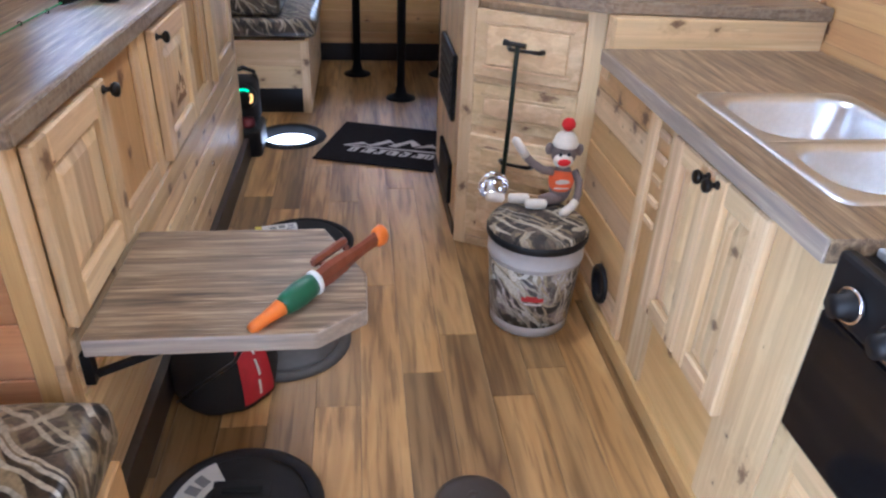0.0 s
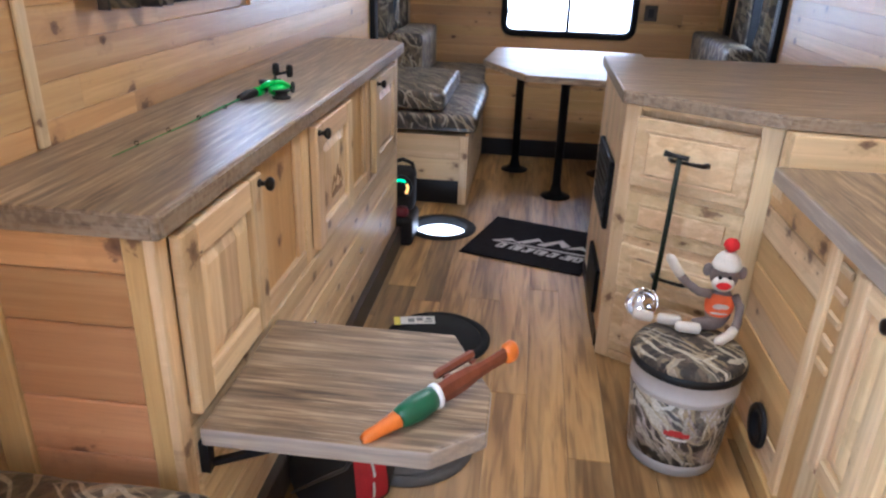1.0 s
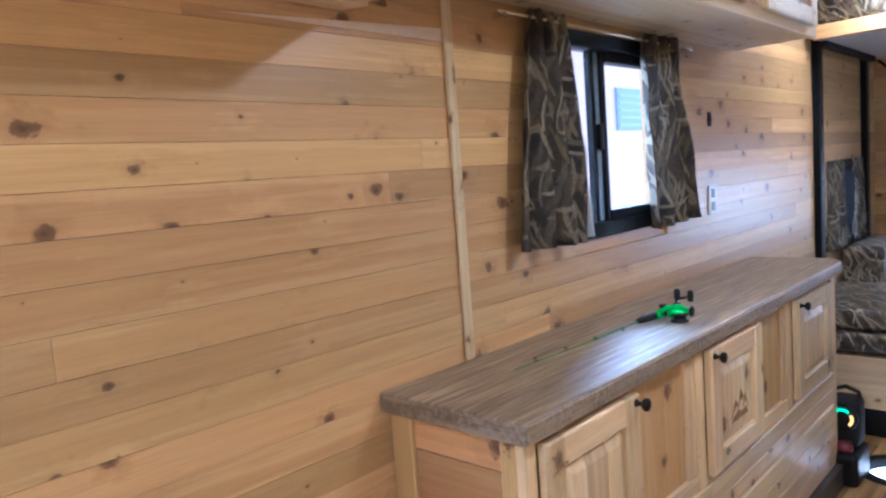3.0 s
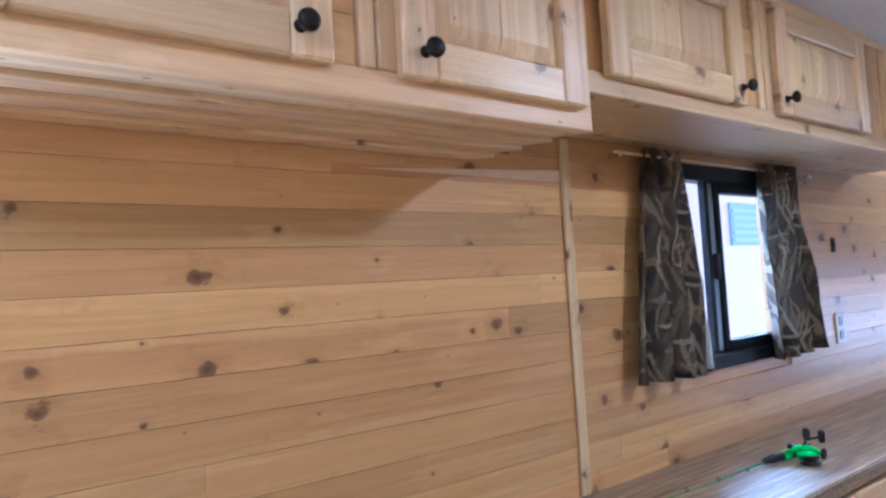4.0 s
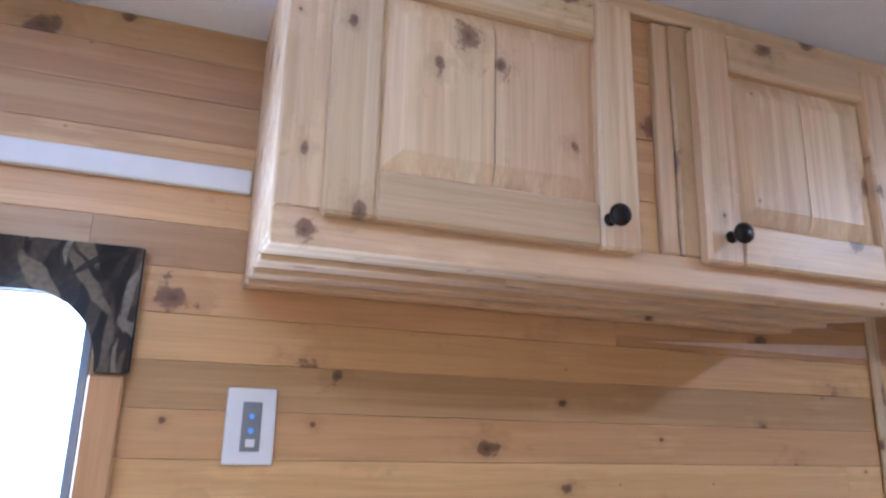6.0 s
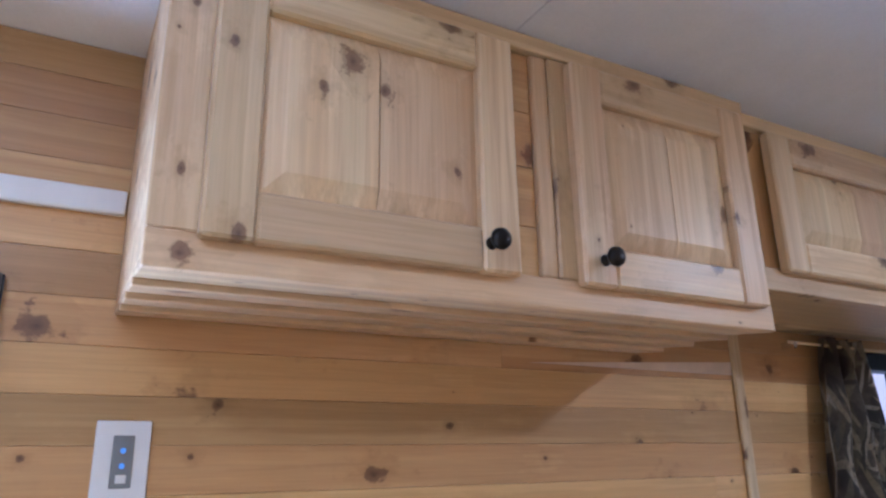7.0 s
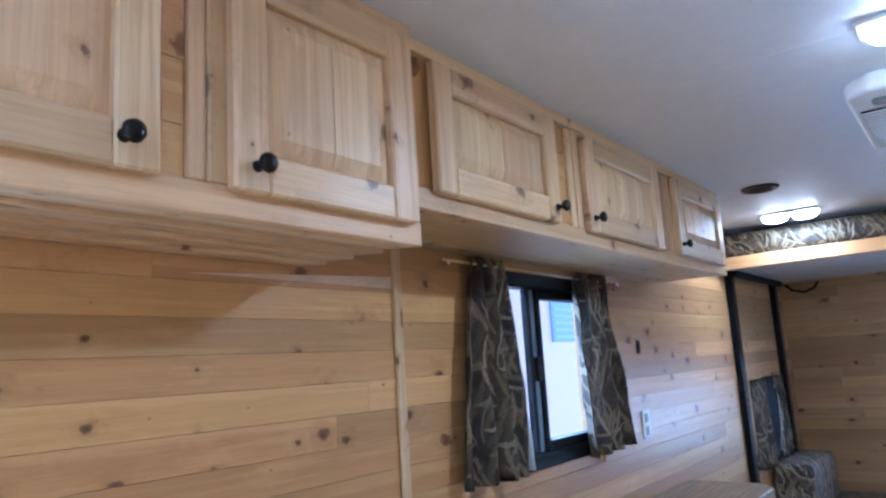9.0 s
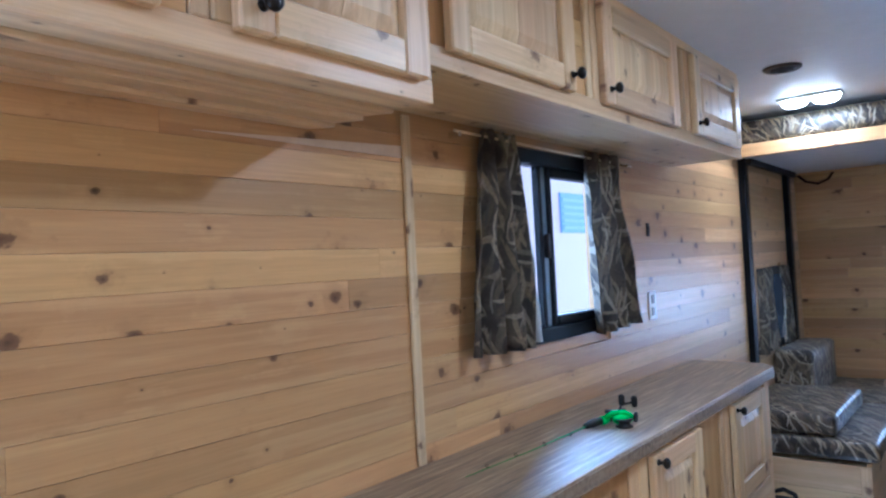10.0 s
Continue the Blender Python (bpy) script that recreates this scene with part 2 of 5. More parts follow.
        b.inputs["Coat Roughness"].default_value = 0.2
    wr = node("TexNoise", (0, raw), ("Scale", 16.0 * scale), ("Detail", 3.0), ("Distortion", 0.6)).outputs[0]
    bump = node("Bump", ("Strength", 0.7 if sheen else 0.3), ("Distance", 0.012), ("Height", wr))
    t.links.new(bump.outputs[0], b.inputs["Normal"])
    if thin:
        # thin cloth that lets some daylight through
        tl = node("BsdfTranslucent")
        t.links.new(mix(node, 0.35, col, (0.55, 0.58, 0.58)), tl.inputs[0])
        ms = node("MixShader", (0, thin))
        t.links.new(b.outputs[0], ms.inputs[1])
        t.links.new(tl.outputs[0], ms.inputs[2])
        t.links.new(ms.outputs[0], t.nodes["Material Output"].inputs[0])
    return m


def plain(name, colour, rough=0.5, metal=0.0, vary=0.12, bump=0.05, scale=40, coat=0.0, spec=0.5):
    """A painted, moulded or metal surface with slight mottling and fine relief."""
    m, t, b, node = tree(name)
    s1, s2 = coords(node, [(scale,) * 3, (scale * 0.12,) * 3])
    n1 = node("TexNoise", (0, s1), ("Scale", 1.0), ("Detail", 4.0)).outputs[0]
    n2 = node("TexNoise", (0, s2), ("Scale", 1.0), ("Detail", 3.0)).outputs[0]
    lo, hi = 1 - vary, 1 + vary * 0.5
    f = mix(node, 0.5, ramp(t, node, n1, [(0.3, (lo,) * 3), (0.7, (hi,) * 3)]), ramp(t, node, n2, [(0.3, (lo,) * 3), (0.7, (hi,) * 3)]))
    t.links.new(mix(node, 1.0, colour, f, "MULTIPLY"), b.inputs["Base Color"])
    rr = node("MapRange", (0, n2), (3, max(0.03, rough - 0.08)), (4, min(1, rough + 0.08)))
    t.links.new(rr.outputs[0], b.inputs["Roughness"])
    b.inputs["Metallic"].default_value = metal
    b.inputs["Coat Weight"].default_value = coat
    b.inputs["Specular IOR Level"].default_value = spec
    if bump:
        bp = node("Bump", ("Strength", bump), ("Distance", 0.002), ("Height", n1))
        t.links.new(bp.outputs[0], b.inputs["Normal"])
    return m


def glow(name, colour, strength):
    m, t, b, node = tree(name)
    b.inputs["Base Color"].default_value = (*[q * 0.03 for q in colour], 1)
    b.inputs["Emission Color"].default_value = (*colour, 1)
    b.inputs["Emission Strength"].default_value = strength
    return m


def glass(name):
    m, t, b, node = tree(name)
    b.inputs["Base Color"].default_value = (0.93, 0.96, 1.0, 1)
    b.inputs["Roughness"].default_value = 0.02
    b.inputs["Transmission Weight"].default_value = 1.0
    b.inputs["IOR"].default_value = 1.05
    return m


BLACK = plain("black_moulded_plastic", (0.009, 0.009, 0.010), 0.45, vary=0.3, spec=0.3)
IRON = plain("oil_rubbed_bronze", (0.016, 0.013, 0.011), 0.3, 0.6, vary=0.4)
RUBBER = plain("black_rubber", (0.012, 0.012, 0.013), 0.75, vary=0.3, bump=0.2, scale=120, spec=0.25)
FRAME = plain("black_powder_coat", (0.005, 0.006, 0.008), 0.5, vary=0.3, spec=0.15)
WHITE = plain("white_plastic", (0.78, 0.78, 0.77), 0.4, vary=0.05)
CEIL = plain("white_ceiling_panel", (0.80, 0.82, 0.86), 0.5, vary=0.06, bump=0.12, scale=160)
STEEL = plain("brushed_steel", (0.80, 0.83, 0.86), 0.33, 1.0, vary=0.1, bump=0.08, scale=90)
CHROME = plain("chrome", (0.8, 0.8, 0.82), 0.1, 1.0, vary=0.05, bump=0.0)
DARKBASE = plain("dark_brown_base_trim", (0.045, 0.03, 0.02), 0.45, vary=0.4, scale=25)
BLACKCARPET = plain("black_trim", (0.012, 0.012, 0.014), 0.6, vary=0.4)
CAMO = camo("camo_fabric", 0.5, 1.2, True, tone=0.66)
CAMO_WRAP = camo("camo_vinyl_in_film", 0.3, 0.9, True, tone=0.72)
VINYL = vinyl()
GLASS = glass("window_glass")
LAMP_GLOW = glow("lamp_diffuser", (1.0, 0.92, 0.78), 32.0)
BACKDROP = glow("overcast_outdoors", (0.88, 0.94, 1.0), 6.0)

# ---- building helpers ----
ORG = {}


def thing(name, org, label, category, group="", kind=""):
    e = new(name)
    e.empty_display_size = 0.05
    e.location = org
    ORG[e] = Vector(org)
    return tagged(e, label, category, group, kind)


def part(name, bm, material, parent, label="", smooth=False):
    """Links a bmesh, given in world places, as one mesh object under a thing or a part."""
    org = ORG[parent] if parent else Vector((0, 0, 0))
    bmesh.ops.translate(bm, verts=bm.verts, vec=-org)
    bmesh.ops.recalc_face_normals(bm, faces=bm.faces)
    me = bpy.data.meshes.new(name)
    if smooth:
        for f in bm.faces:
            f.smooth = True
    bm.to_mesh(me)
    bm.free()
    me.materials.append(material)
    ob = new(name, me)
    if parent:
        ob.parent = parent
    ORG[ob] = org
    if label:
        ob["label"] = label
    return ob


def solo(name, bm, material, org, label, category, group="", kind="", smooth=False):
    """A thing that is a single mesh."""
    bmesh.ops.translate(bm, verts=bm.verts, vec=-Vector(org))
    bmesh.ops.recalc_face_normals(bm, faces=bm.faces)
    me = bpy.data.meshes.new(name)
    for f in bm.faces:
        f.smooth = smooth
    bm.to_mesh(me)
    bm.free()
    me.materials.append(material)
    ob = new(name, me)
    ob.location = org
    ORG[ob] = Vector(org)
    return tagged(ob, label, category, group, kind)


def box(x0, x1, y0, y1, z0, z1, bevel=0.002, segs=1, bm=None):
    own = bmesh.new()
    bmesh.ops.create_cube(own, size=1)
    for v in own.verts:
        v.co = Vector((x0 + (v.co.x + 0.5) * (x1 - x0), y0 + (v.co.y + 0.5) * (y1 - y0), z0 + (v.co.z + 0.5) * (z1 - z0)))
    if bevel:
        b = min(bevel, 0.45 * min(abs(x1 - x0), abs(y1 - y0), abs(z1 - z0)))
        bmesh.ops.bevel(own, geom=own.edges[:], offset=b, segments=segs, affect="EDGES", profile=0.5)
    if bm is None:
        return own
    return merge(bm, own)


def merge(bm, own):
    me = bpy.data.meshes.new("tmp")
    own.to_mesh(me)
    own.free()
    bm.from_mesh(me)
    bpy.data.meshes.remove(me)
    return bm


def prism(points, z0, z1, bevel=0.0, segs=1):
    """A polygon in plan, given counter-clockwise, drawn up from z0 to z1."""
    bm = bmesh.new()
    vs = [bm.verts.new((x, y, z0)) for x, y in points]
    f = bm.faces.new(vs)
    r = bmesh.ops.extrude_face_region(bm, geom=[f])
    for v in r["geom"]:
        if isinstance(v, bmesh.types.BMVert):
            v.co.z = z1
    if bevel:
        bmesh.ops.bevel(bm, geom=bm.edges[:], offset=bevel, segments=segs, affect="EDGES", profile=0.5)
    return bm


def lathe(profile, centre, steps=32, axis="z", bm=None):
    """Turns a profile of (radius, height) round an axis."""
    own = bmesh.new()
    rings = []
    for r, h in profile:
        ring = []
        if r < 1e-6:
            ring = [own.verts.new((0, 0, h))] * steps
        else:
            for i in range(steps):
                a = 2 * math.pi * i / steps
                ring.append(own.verts.new((r * math.cos(a), r * math.sin(a), h)))
        rings.append(ring)
    for a, b in zip(rings, rings[1:]):
        for i in range(steps):
            j = (i + 1) % steps
            q = []
            for v in (a[i], a[j], b[j], b[i]):
                if v not in q:
                    q.append(v)
            if len(q) > 2:
                own.faces.new(q)
    turn = {"z": Matrix(), "x": pose(0, 0, 0, 0, 90, 0), "-x": pose(0, 0, 0, 0, -90, 0), "y": pose(0, 0, 0, -90, 0, 0), "-y": pose(0, 0, 0, 90, 0, 0), "-z": pose(0, 0, 0, 180, 0, 0)}[axis]
    bmesh.ops.transform(own, matrix=Matrix.Translation(centre) @ turn, verts=own.verts)
    if bm is None:
        return own
    return merge(bm, own)


def tube(points, r, steps=10, bm=None):
    """A round bar along a line of points."""
    own = bmesh.new()
    pts = [Vector(p) for p in points]
    rings = []
    for i, p in enumerate(pts):
        d = (pts[min(i + 1, len(pts) - 1)] - pts[max(i - 1, 0)]).normalized()
        u = d.orthogonal().normalized() if abs(d.z) > 0.95 else d.cross(Vector((0, 0, 1))).normalized()
        w = d.cross(u)
        rr = r[i] if isinstance(r, (list, tuple)) else r
        rings.append([own.verts.new(p + rr * (math.cos(2 * math.pi * k / steps) * u + math.sin(2 * math.pi * k / steps) * w)) for k in range(steps)])
    for a, b in zip(rings, rings[1:]):
        for k in range(steps):
            own.faces.new((a[k], a[(k + 1) % steps], b[(k + 1) % steps], b[k]))
    own.faces.new(rings[0][::-1])
    own.faces.new(rings[-1])
    if bm is None:
        return own
    return merge(bm, own)


def turned(bm, m):
    bmesh.ops.transform(bm, matrix=m, verts=bm.verts)
    return bm


def cushion(x0, x1, y0, y1, z0, z1, puff=0.012, cuts=10, seed=1):
    """A soft cushion: rounded box with a slightly domed, wrinkled top."""
    bm = box(x0, x1, y0, y1, z0, z1, 0.028, 3)
    bmesh.ops.subdivide_edges(bm, edges=[e for e in bm.edges if e.calc_length() > 0.12], cuts=cuts, use_grid_fill=True)
    for v in bm.verts:
        u = min(v.co.x - x0, x1 - v.co.x) / (x1 - x0) * 4
        w = min(v.co.y - y0, y1 - v.co.y) / (y1 - y0) * 4
        k = max(0, min(1, u)) * max(0, min(1, w))
        n = noise.noise(Vector((v.co.x * 9, v.co.y * 9, v.co.z * 9 + seed * 7)))
        if v.co.z > (z0 + z1) / 2:
            v.co.z += puff * k + 0.006 * n
        v.co.x += 0.005 * n
        v.co.y += 0.004 * noise.noise(Vector((v.co.y * 8, v.co.z * 8, seed)))
    return bm


# ---- room ----
XL, XR, YB, YF, ZC = -0.60, 1.66, -1.40, 6.00, 2.16
ROW, SKIN = 0.0706, 0.012
Z_ROW = 1.604 - 22 * ROW


def slab_round_holes(u0, u1, v0, v1, holes, make):
    """Splits a rectangle into rectangles that leave the holes free."""
    us = sorted({u0, u1, *[min(max(a, u0), u1) for h in holes for a in h[:2]]})
    for a, b in zip(us, us[1:]):
        if b - a < 1e-5:
            continue
        cuts = sorted((h[2], h[3]) for h in holes if h[0] < (a + b) / 2 < h[1])
        v = v0
        for c, d in cuts:
            if c > v:
                make(a, b, v, c)
            v = max(v, d)
        if v < v1:
            make(a, b, v, v1)


def wall(name, axis, at, thick, u0, u1, holes, label):
    """A wall slab with openings; its lining boards are added at the end of the file."""
    bm = bmesh.new()

    def make(a, b, c, d):
        if axis == "x":
            box(min(at, at + thick), max(at, at + thick), a, b, c, d, 0, bm=bm)
        else:
            box(a, b, min(at, at + thick), max(at, at + thick), c, d, 0, bm=bm)
    slab_round_holes(u0, u1, -0.05, ZC + 0.06, holes, make)
    return solo(name, bm, wood("niche", "y" if axis == "x" else "x", axis), (0, 0, 0), label, "wall", kind="structure")


SIDE_WIN = (2.19, 2.80, 1.165, 1.755)
DOOR = (-0.62, 0.138, 0.02, 1.69)
BUNK_WIN_L = (5.12, 5.42, 0.80, 1.28)
BUNK_WIN_R = (4.66, 5.20, 0.72, 1.45)
FRONT_WIN = (0.122, 1.052, 0.732, 1.298)
# unseen opening added in the rear wall along with the fill light
ADDED_REAR_GAP = (0.15, 1.35, 0.7, 1.8)
HOLES = {"left": [SIDE_WIN, DOOR, BUNK_WIN_L], "right": [BUNK_WIN_R], "front": [FRONT_WIN], "back": [ADDED_REAR_GAP]}
wall_west = wall("wall_west", "x", XL - SKIN, -0.07, YB - 0.08, YF + 0.08, HOLES["left"], "side wall lined with knotty orange cedar boards")
wall_east = wall("wall_east", "x", XR + SKIN, 0.07, YB - 0.08, YF + 0.08, HOLES["right"], "opposite side wall lined with knotty cedar boards")
wall_north = wall("wall_north", "y", YF + SKIN, 0.07, XL - SKIN, XR + SKIN, HOLES["front"], "front wall lined with knotty cedar boards")
wall_south = wall("wall_south", "y", YB - SKIN, -0.07, XL - SKIN, XR + SKIN, HOLES["back"], "rear wall lined with cedar boards")
ceiling_bm = bmesh.new()
for a, b in ((YB - 0.08, 0.85), (0.852, 2.07), (2.072, 3.283), (3.285, 4.5), (4.502, YF + 0.08)):
    box(XL - 0.08, XR + 0.08, a, b, ZC, ZC + 0.05, 0.0008, bm=ceiling_bm)
ceiling = solo("ceiling", ceiling_bm, CEIL, (0, 0, 0), "white ceiling panels with fine seams", "ceiling", kind="structure")

HOLE = (-0.055, 3.745, 0.135)


def holed(x0, x1, y0, y1, z0, z1, bm):
    """A floor piece, cut round the open ice hole where it meets it."""
    cx, cy, r = HOLE
    if x1 < cx - r or x0 > cx + r or y1 < cy - r or y0 > cy + r:
        return box(x0, x1, y0, y1, z0, z1, 0.0012, bm=bm)
    n = max(3, int((x1 - x0) / 0.018))
    for i in range(n):
        a, b = x0 + (x1 - x0) * i / n, x0 + (x1 - x0) * (i + 1) / n
        h = [math.sqrt(max(0, r * r - (x - cx) ** 2)) for x in (a, b)]
        if max(h) < 1e-4:
            box(a, b, y0, y1, z0, z1, 0, bm=bm)
            continue
        for lo, s in ((y0, -1), (y1, 1)):
            ya, yb = cy + s * h[0], cy + s * h[1]
            if (lo - ya) * s <= 0 and (lo - yb) * s <= 0:
                continue
            merge(bm, prism([(a, lo), (b, lo), (b, yb), (a, ya)], z0, z1))
    return bm


base_bm = bmesh.new()
holed(HOLE[0] - 0.2, HOLE[0] + 0.2, HOLE[1] - 0.2, HOLE[1] + 0.2, -0.06, -0.004, base_bm)
slab_round_holes(XL - 0.08, XR + 0.08, YB - 0.08, YF + 0.08, [(HOLE[0] - 0.2, HOLE[0] + 0.2, HOLE[1] - 0.2, HOLE[1] + 0.2)],
                 lambda a, b, c, d: box(a, b, c, d, -0.06, -0.004, 0, bm=base_bm))
floor = solo("floor", base_bm, DARKBASE, (0, 0, 0), "brown oak-look vinyl plank floor", "floor", kind="structure")

# plain bright outdoors beyond the openings
for nm, x0, x1, y0, y1, z0, z1 in (("backdrop", -3.0, -2.95, -2.5, 8.0, -0.6, 7.0), ("backdrop", 4.0, 4.05, -2, 8, -0.6, 3.2),
                                   ("backdrop", -3, 4, 8.6, 8.65, -0.6, 3.2)):
    solo(nm, box(x0, x1, y0, y1, z0, z1, 0), BACKDROP, ((x0 + x1) / 2, (y0 + y1) / 2, z0), "bright overcast daylight outside the openings", "backdrop", kind="structure")

# self-lit disc inside the sleeve, standing in for daylit ground below
solo("backdrop", lathe([(0.0, -0.05), (0.1275, -0.05), (0.1275, -0.034), (0.0, -0.034)], (HOLE[0], HOLE[1], 0), 40), BACKDROP, (HOLE[0], HOLE[1], -0.05), "glowing disc standing in for daylit ground under the open hole", "backdrop", kind="structure")

# ---- cabinet parts ----


def knob(x, y, z, parent, axis="x"):
    part("knob", lathe([(0.0, 0.0), (0.009, 0.0), (0.009, 0.003), (0.0055, 0.006), (0.0055, 0.014), (0.012, 0.018), (0.0155, 0.024), (0.014, 0.030), (0.008, 0.033), (0.0, 0.034)], (x, y, z), 20, axis),
         IRON, parent, "round dark bronze knob", True)


def panel_door(parent, x, y0, y1, z0, z1, side=1, rail=0.062, kind="cabinet", name="door", boards=4, knob_at=None, arch=False):
    """A raised-panel door facing +x (side 1) or -x (side -1): two stiles, two rails, a field of narrow boards with a bevelled border."""
    def bx(a, b, c, d, e, f, bev):
        lo, hi = sorted((x + side * a, x + side * b))
        return box(lo, hi, c, d, e, f, bev)
    d = part(name, bx(0.002, 0.008, y0 + 0.01, y1 - 0.01, z0 + 0.01, z1 - 0.01, 0), wood(kind, "z", "x"), parent)
    for a, b in ((y0, y0 + rail), (y1 - rail, y1)):
        part("stile", bx(0.0, 0.0235, a, b, z0, z1, 0.004), wood(kind, "z", "x"), d)
    for a, b in ((z0, z0 + rail), (z1 - rail, z1)):
        part("rail", bx(0.0, 0.023, y0 + rail, y1 - rail, a, b, 0.004), wood(kind, "y", "x"), d)
    # raised field: narrow boards with a bevelled border
    a0, a1, b0, b1 = y0 + rail + 0.001, y1 - rail - 0.001, z0 + rail + 0.001, z1 - rail - 0.001
    inset = 0.03
    xs = (x, x + side * 0.0085, x + side * 0.0185)
    w = (a1 - a0) / boards
    for k in range(boards):
        ya, yb = a0 + k * w, a0 + (k + 1) * w
        ia, ib = (ya + inset if k == 0 else ya + 0.0012), (yb - inset if k == boards - 1 else yb - 0.0012)
        bm = bmesh.new()
        base = [bm.verts.new((xs[1], p, q)) for p, q in ((ya, b0), (yb, b0), (yb, b1), (ya, b1))]
        top = [bm.verts.new((xs[2] - 0.0004 * (k % 2), p, q)) for p, q in ((ia, b0 + inset), (ib, b0 + inset), (ib, b1 - inset), (ia, b1 - inset))]
        bm.faces.new(base)
        bm.faces.new(top)
        for e in range(4):
            bm.faces.new((base[e], base[(e + 1) % 4], top[(e + 1) % 4], top[e]))
        part("panel_board", bm, wood(kind, "z", "x"), d)
    if knob_at:
        knob(x + side * 0.0235, knob_at[0], knob_at[1], d, "x" if side > 0 else "-x")
    return d


def edge_faces(ob, material):
    """Gives the upright faces of a slab a material of their own."""
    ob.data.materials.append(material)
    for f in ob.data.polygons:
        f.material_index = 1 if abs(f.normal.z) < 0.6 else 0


def slab_top(name, points, z0, z1, axis, label, org):
    c = thing(name, org, label, "countertop")
    slab = part("slab", prism(points, z0, z1, 0.006, 2), laminate(axis), c)
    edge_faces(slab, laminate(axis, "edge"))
    for (xa, ya), (xb, yb) in list(zip(points, points[1:]))[:3]:
        ln = math.hypot(xb - xa, yb - ya)
        if ln < 0.15:
            continue
        m = Matrix.Translation((xa, ya, 0)) @ pose(0, 0, 0, 0, 0, math.degrees(math.atan2(yb - ya, xb - xa)))
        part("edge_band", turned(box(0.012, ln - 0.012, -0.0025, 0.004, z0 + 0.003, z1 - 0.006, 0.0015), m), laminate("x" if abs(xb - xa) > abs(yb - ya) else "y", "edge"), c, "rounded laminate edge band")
    return c


# ---- long low cabinet under the side window ----
CY0, CY1, FX = 1.408, 3.50, -0.237
low = thing("low_cabinet", (-0.42, 2.45, 0), "long knotty cedar base cabinet with raised-panel doors", "cabinet")
part("body", box(XL + 0.003, FX - 0.02, CY0 + 0.02, CY1, 0.10, 0.877, 0), wood("cabinet", "y", "x"), low)
part("toe_kick", box(XL + 0.003, -0.212, CY0 + 0.03, CY1 - 0.02, 0.0, 0.098, 0.002), DARKBASE, low, "dark brown toe board")
# face frame
for a, b in ((CY0, 1.448), (2.16, 2.212), (2.90, 2.952), (3.44, CY1)):
    part("stile", box(FX - 0.02, FX, a, b, 0.10, 0.877, 0.002), wood("cabinet", "z", "x"), low)
for a, b in ((0.858, 0.877), (0.488, 0.534)):
    for c, d in ((1.448, 2.16), (2.212, 2.90), (2.952, 3.44)):
        part("rail", box(FX - 0.02, FX - 0.0004, c, d, a, b, 0.002), wood("cabinet", "y", "x"), low)
for c, d in ((1.448, 2.16), (2.212, 2.90), (2.952, 3.44)):
    part("recessed_panel", box(FX - 0.0195, FX - 0.014, c, d, 0.534, 0.858, 0), wood("niche", "z", "x"), low, "golden recessed panel beside the door")
part("trim_strip", box(FX - 0.014, FX - 0.004, 2.105, 2.16, 0.534, 0.858, 0.003), wood("cabinet", "z", "x"), low)
part("trim_strip", box(FX - 0.014, FX - 0.004, 2.86, 2.90, 0.534, 0.858, 0.003), wood("cabinet", "z", "x"), low)
# long lower front of ridged boards
for i in range(6):
    z0 = 0.10 + i * 0.0645
    part("front_board", box(FX - 0.018, FX + 0.004 + 0.002 * (i % 2), 1.448, 3.44, z0, z0 + 0.0640, 0.004), wood("cabinet", "y", "x"), low)
for y, z in ((2.17, 0.30), (2.75, 0.28)):
    part("lock", lathe([(0, 0), (0.011, 0), (0.011, 0.004), (0.008, 0.007), (0, 0.008)], (FX + 0.006, y, z), 20, "x"), CHROME, low, "round chrome cam lock", True)
panel_door(low, FX, 1.448, 1.815, 0.512, 0.862, knob_at=(1.795, 0.843), boards=3)
panel_door(low, FX, 2.212, 2.60, 0.512, 0.862, knob_at=(2.232, 0.843), boards=3)
panel_door(low, FX, 2.952, 3.36, 0.512, 0.862, knob_at=(2.972, 0.843), boards=3)
# end panel facing the camera
for a, b in ((-0.597, -0.535), (-0.295, FX - 0.0205)):
    part("end_stile", box(a, b, CY0 - 0.0, CY0 + 0.02, 0.10, 0.877, 0.003), wood("niche", "z", "y"), low)
zz = [0.10, 0.175, 0.30, 0.425, 0.545, 0.70, 0.80, 0.877]
for a, b in zip(zz, zz[1:]):
    part("end_board", box(-0.535, -0.295, CY0 + 0.008 + 0.004 * (int(a * 100) % 2), CY0 + 0.02, a + 0.001, b - 0.001, 0.003), wood("warm", "x", "y"), low)
low_top = slab_top("countertop", [(XL + 0.002, 1.383), (-0.213, 1.383), (-0.213, 3.52), (-0.27, 3.60), (XL + 0.002, 3.60)], 0.878, 0.922, "y",
                   "grey-brown weathered-plank laminate top with rounded edge", (-0.42, 2.45, 0.878))

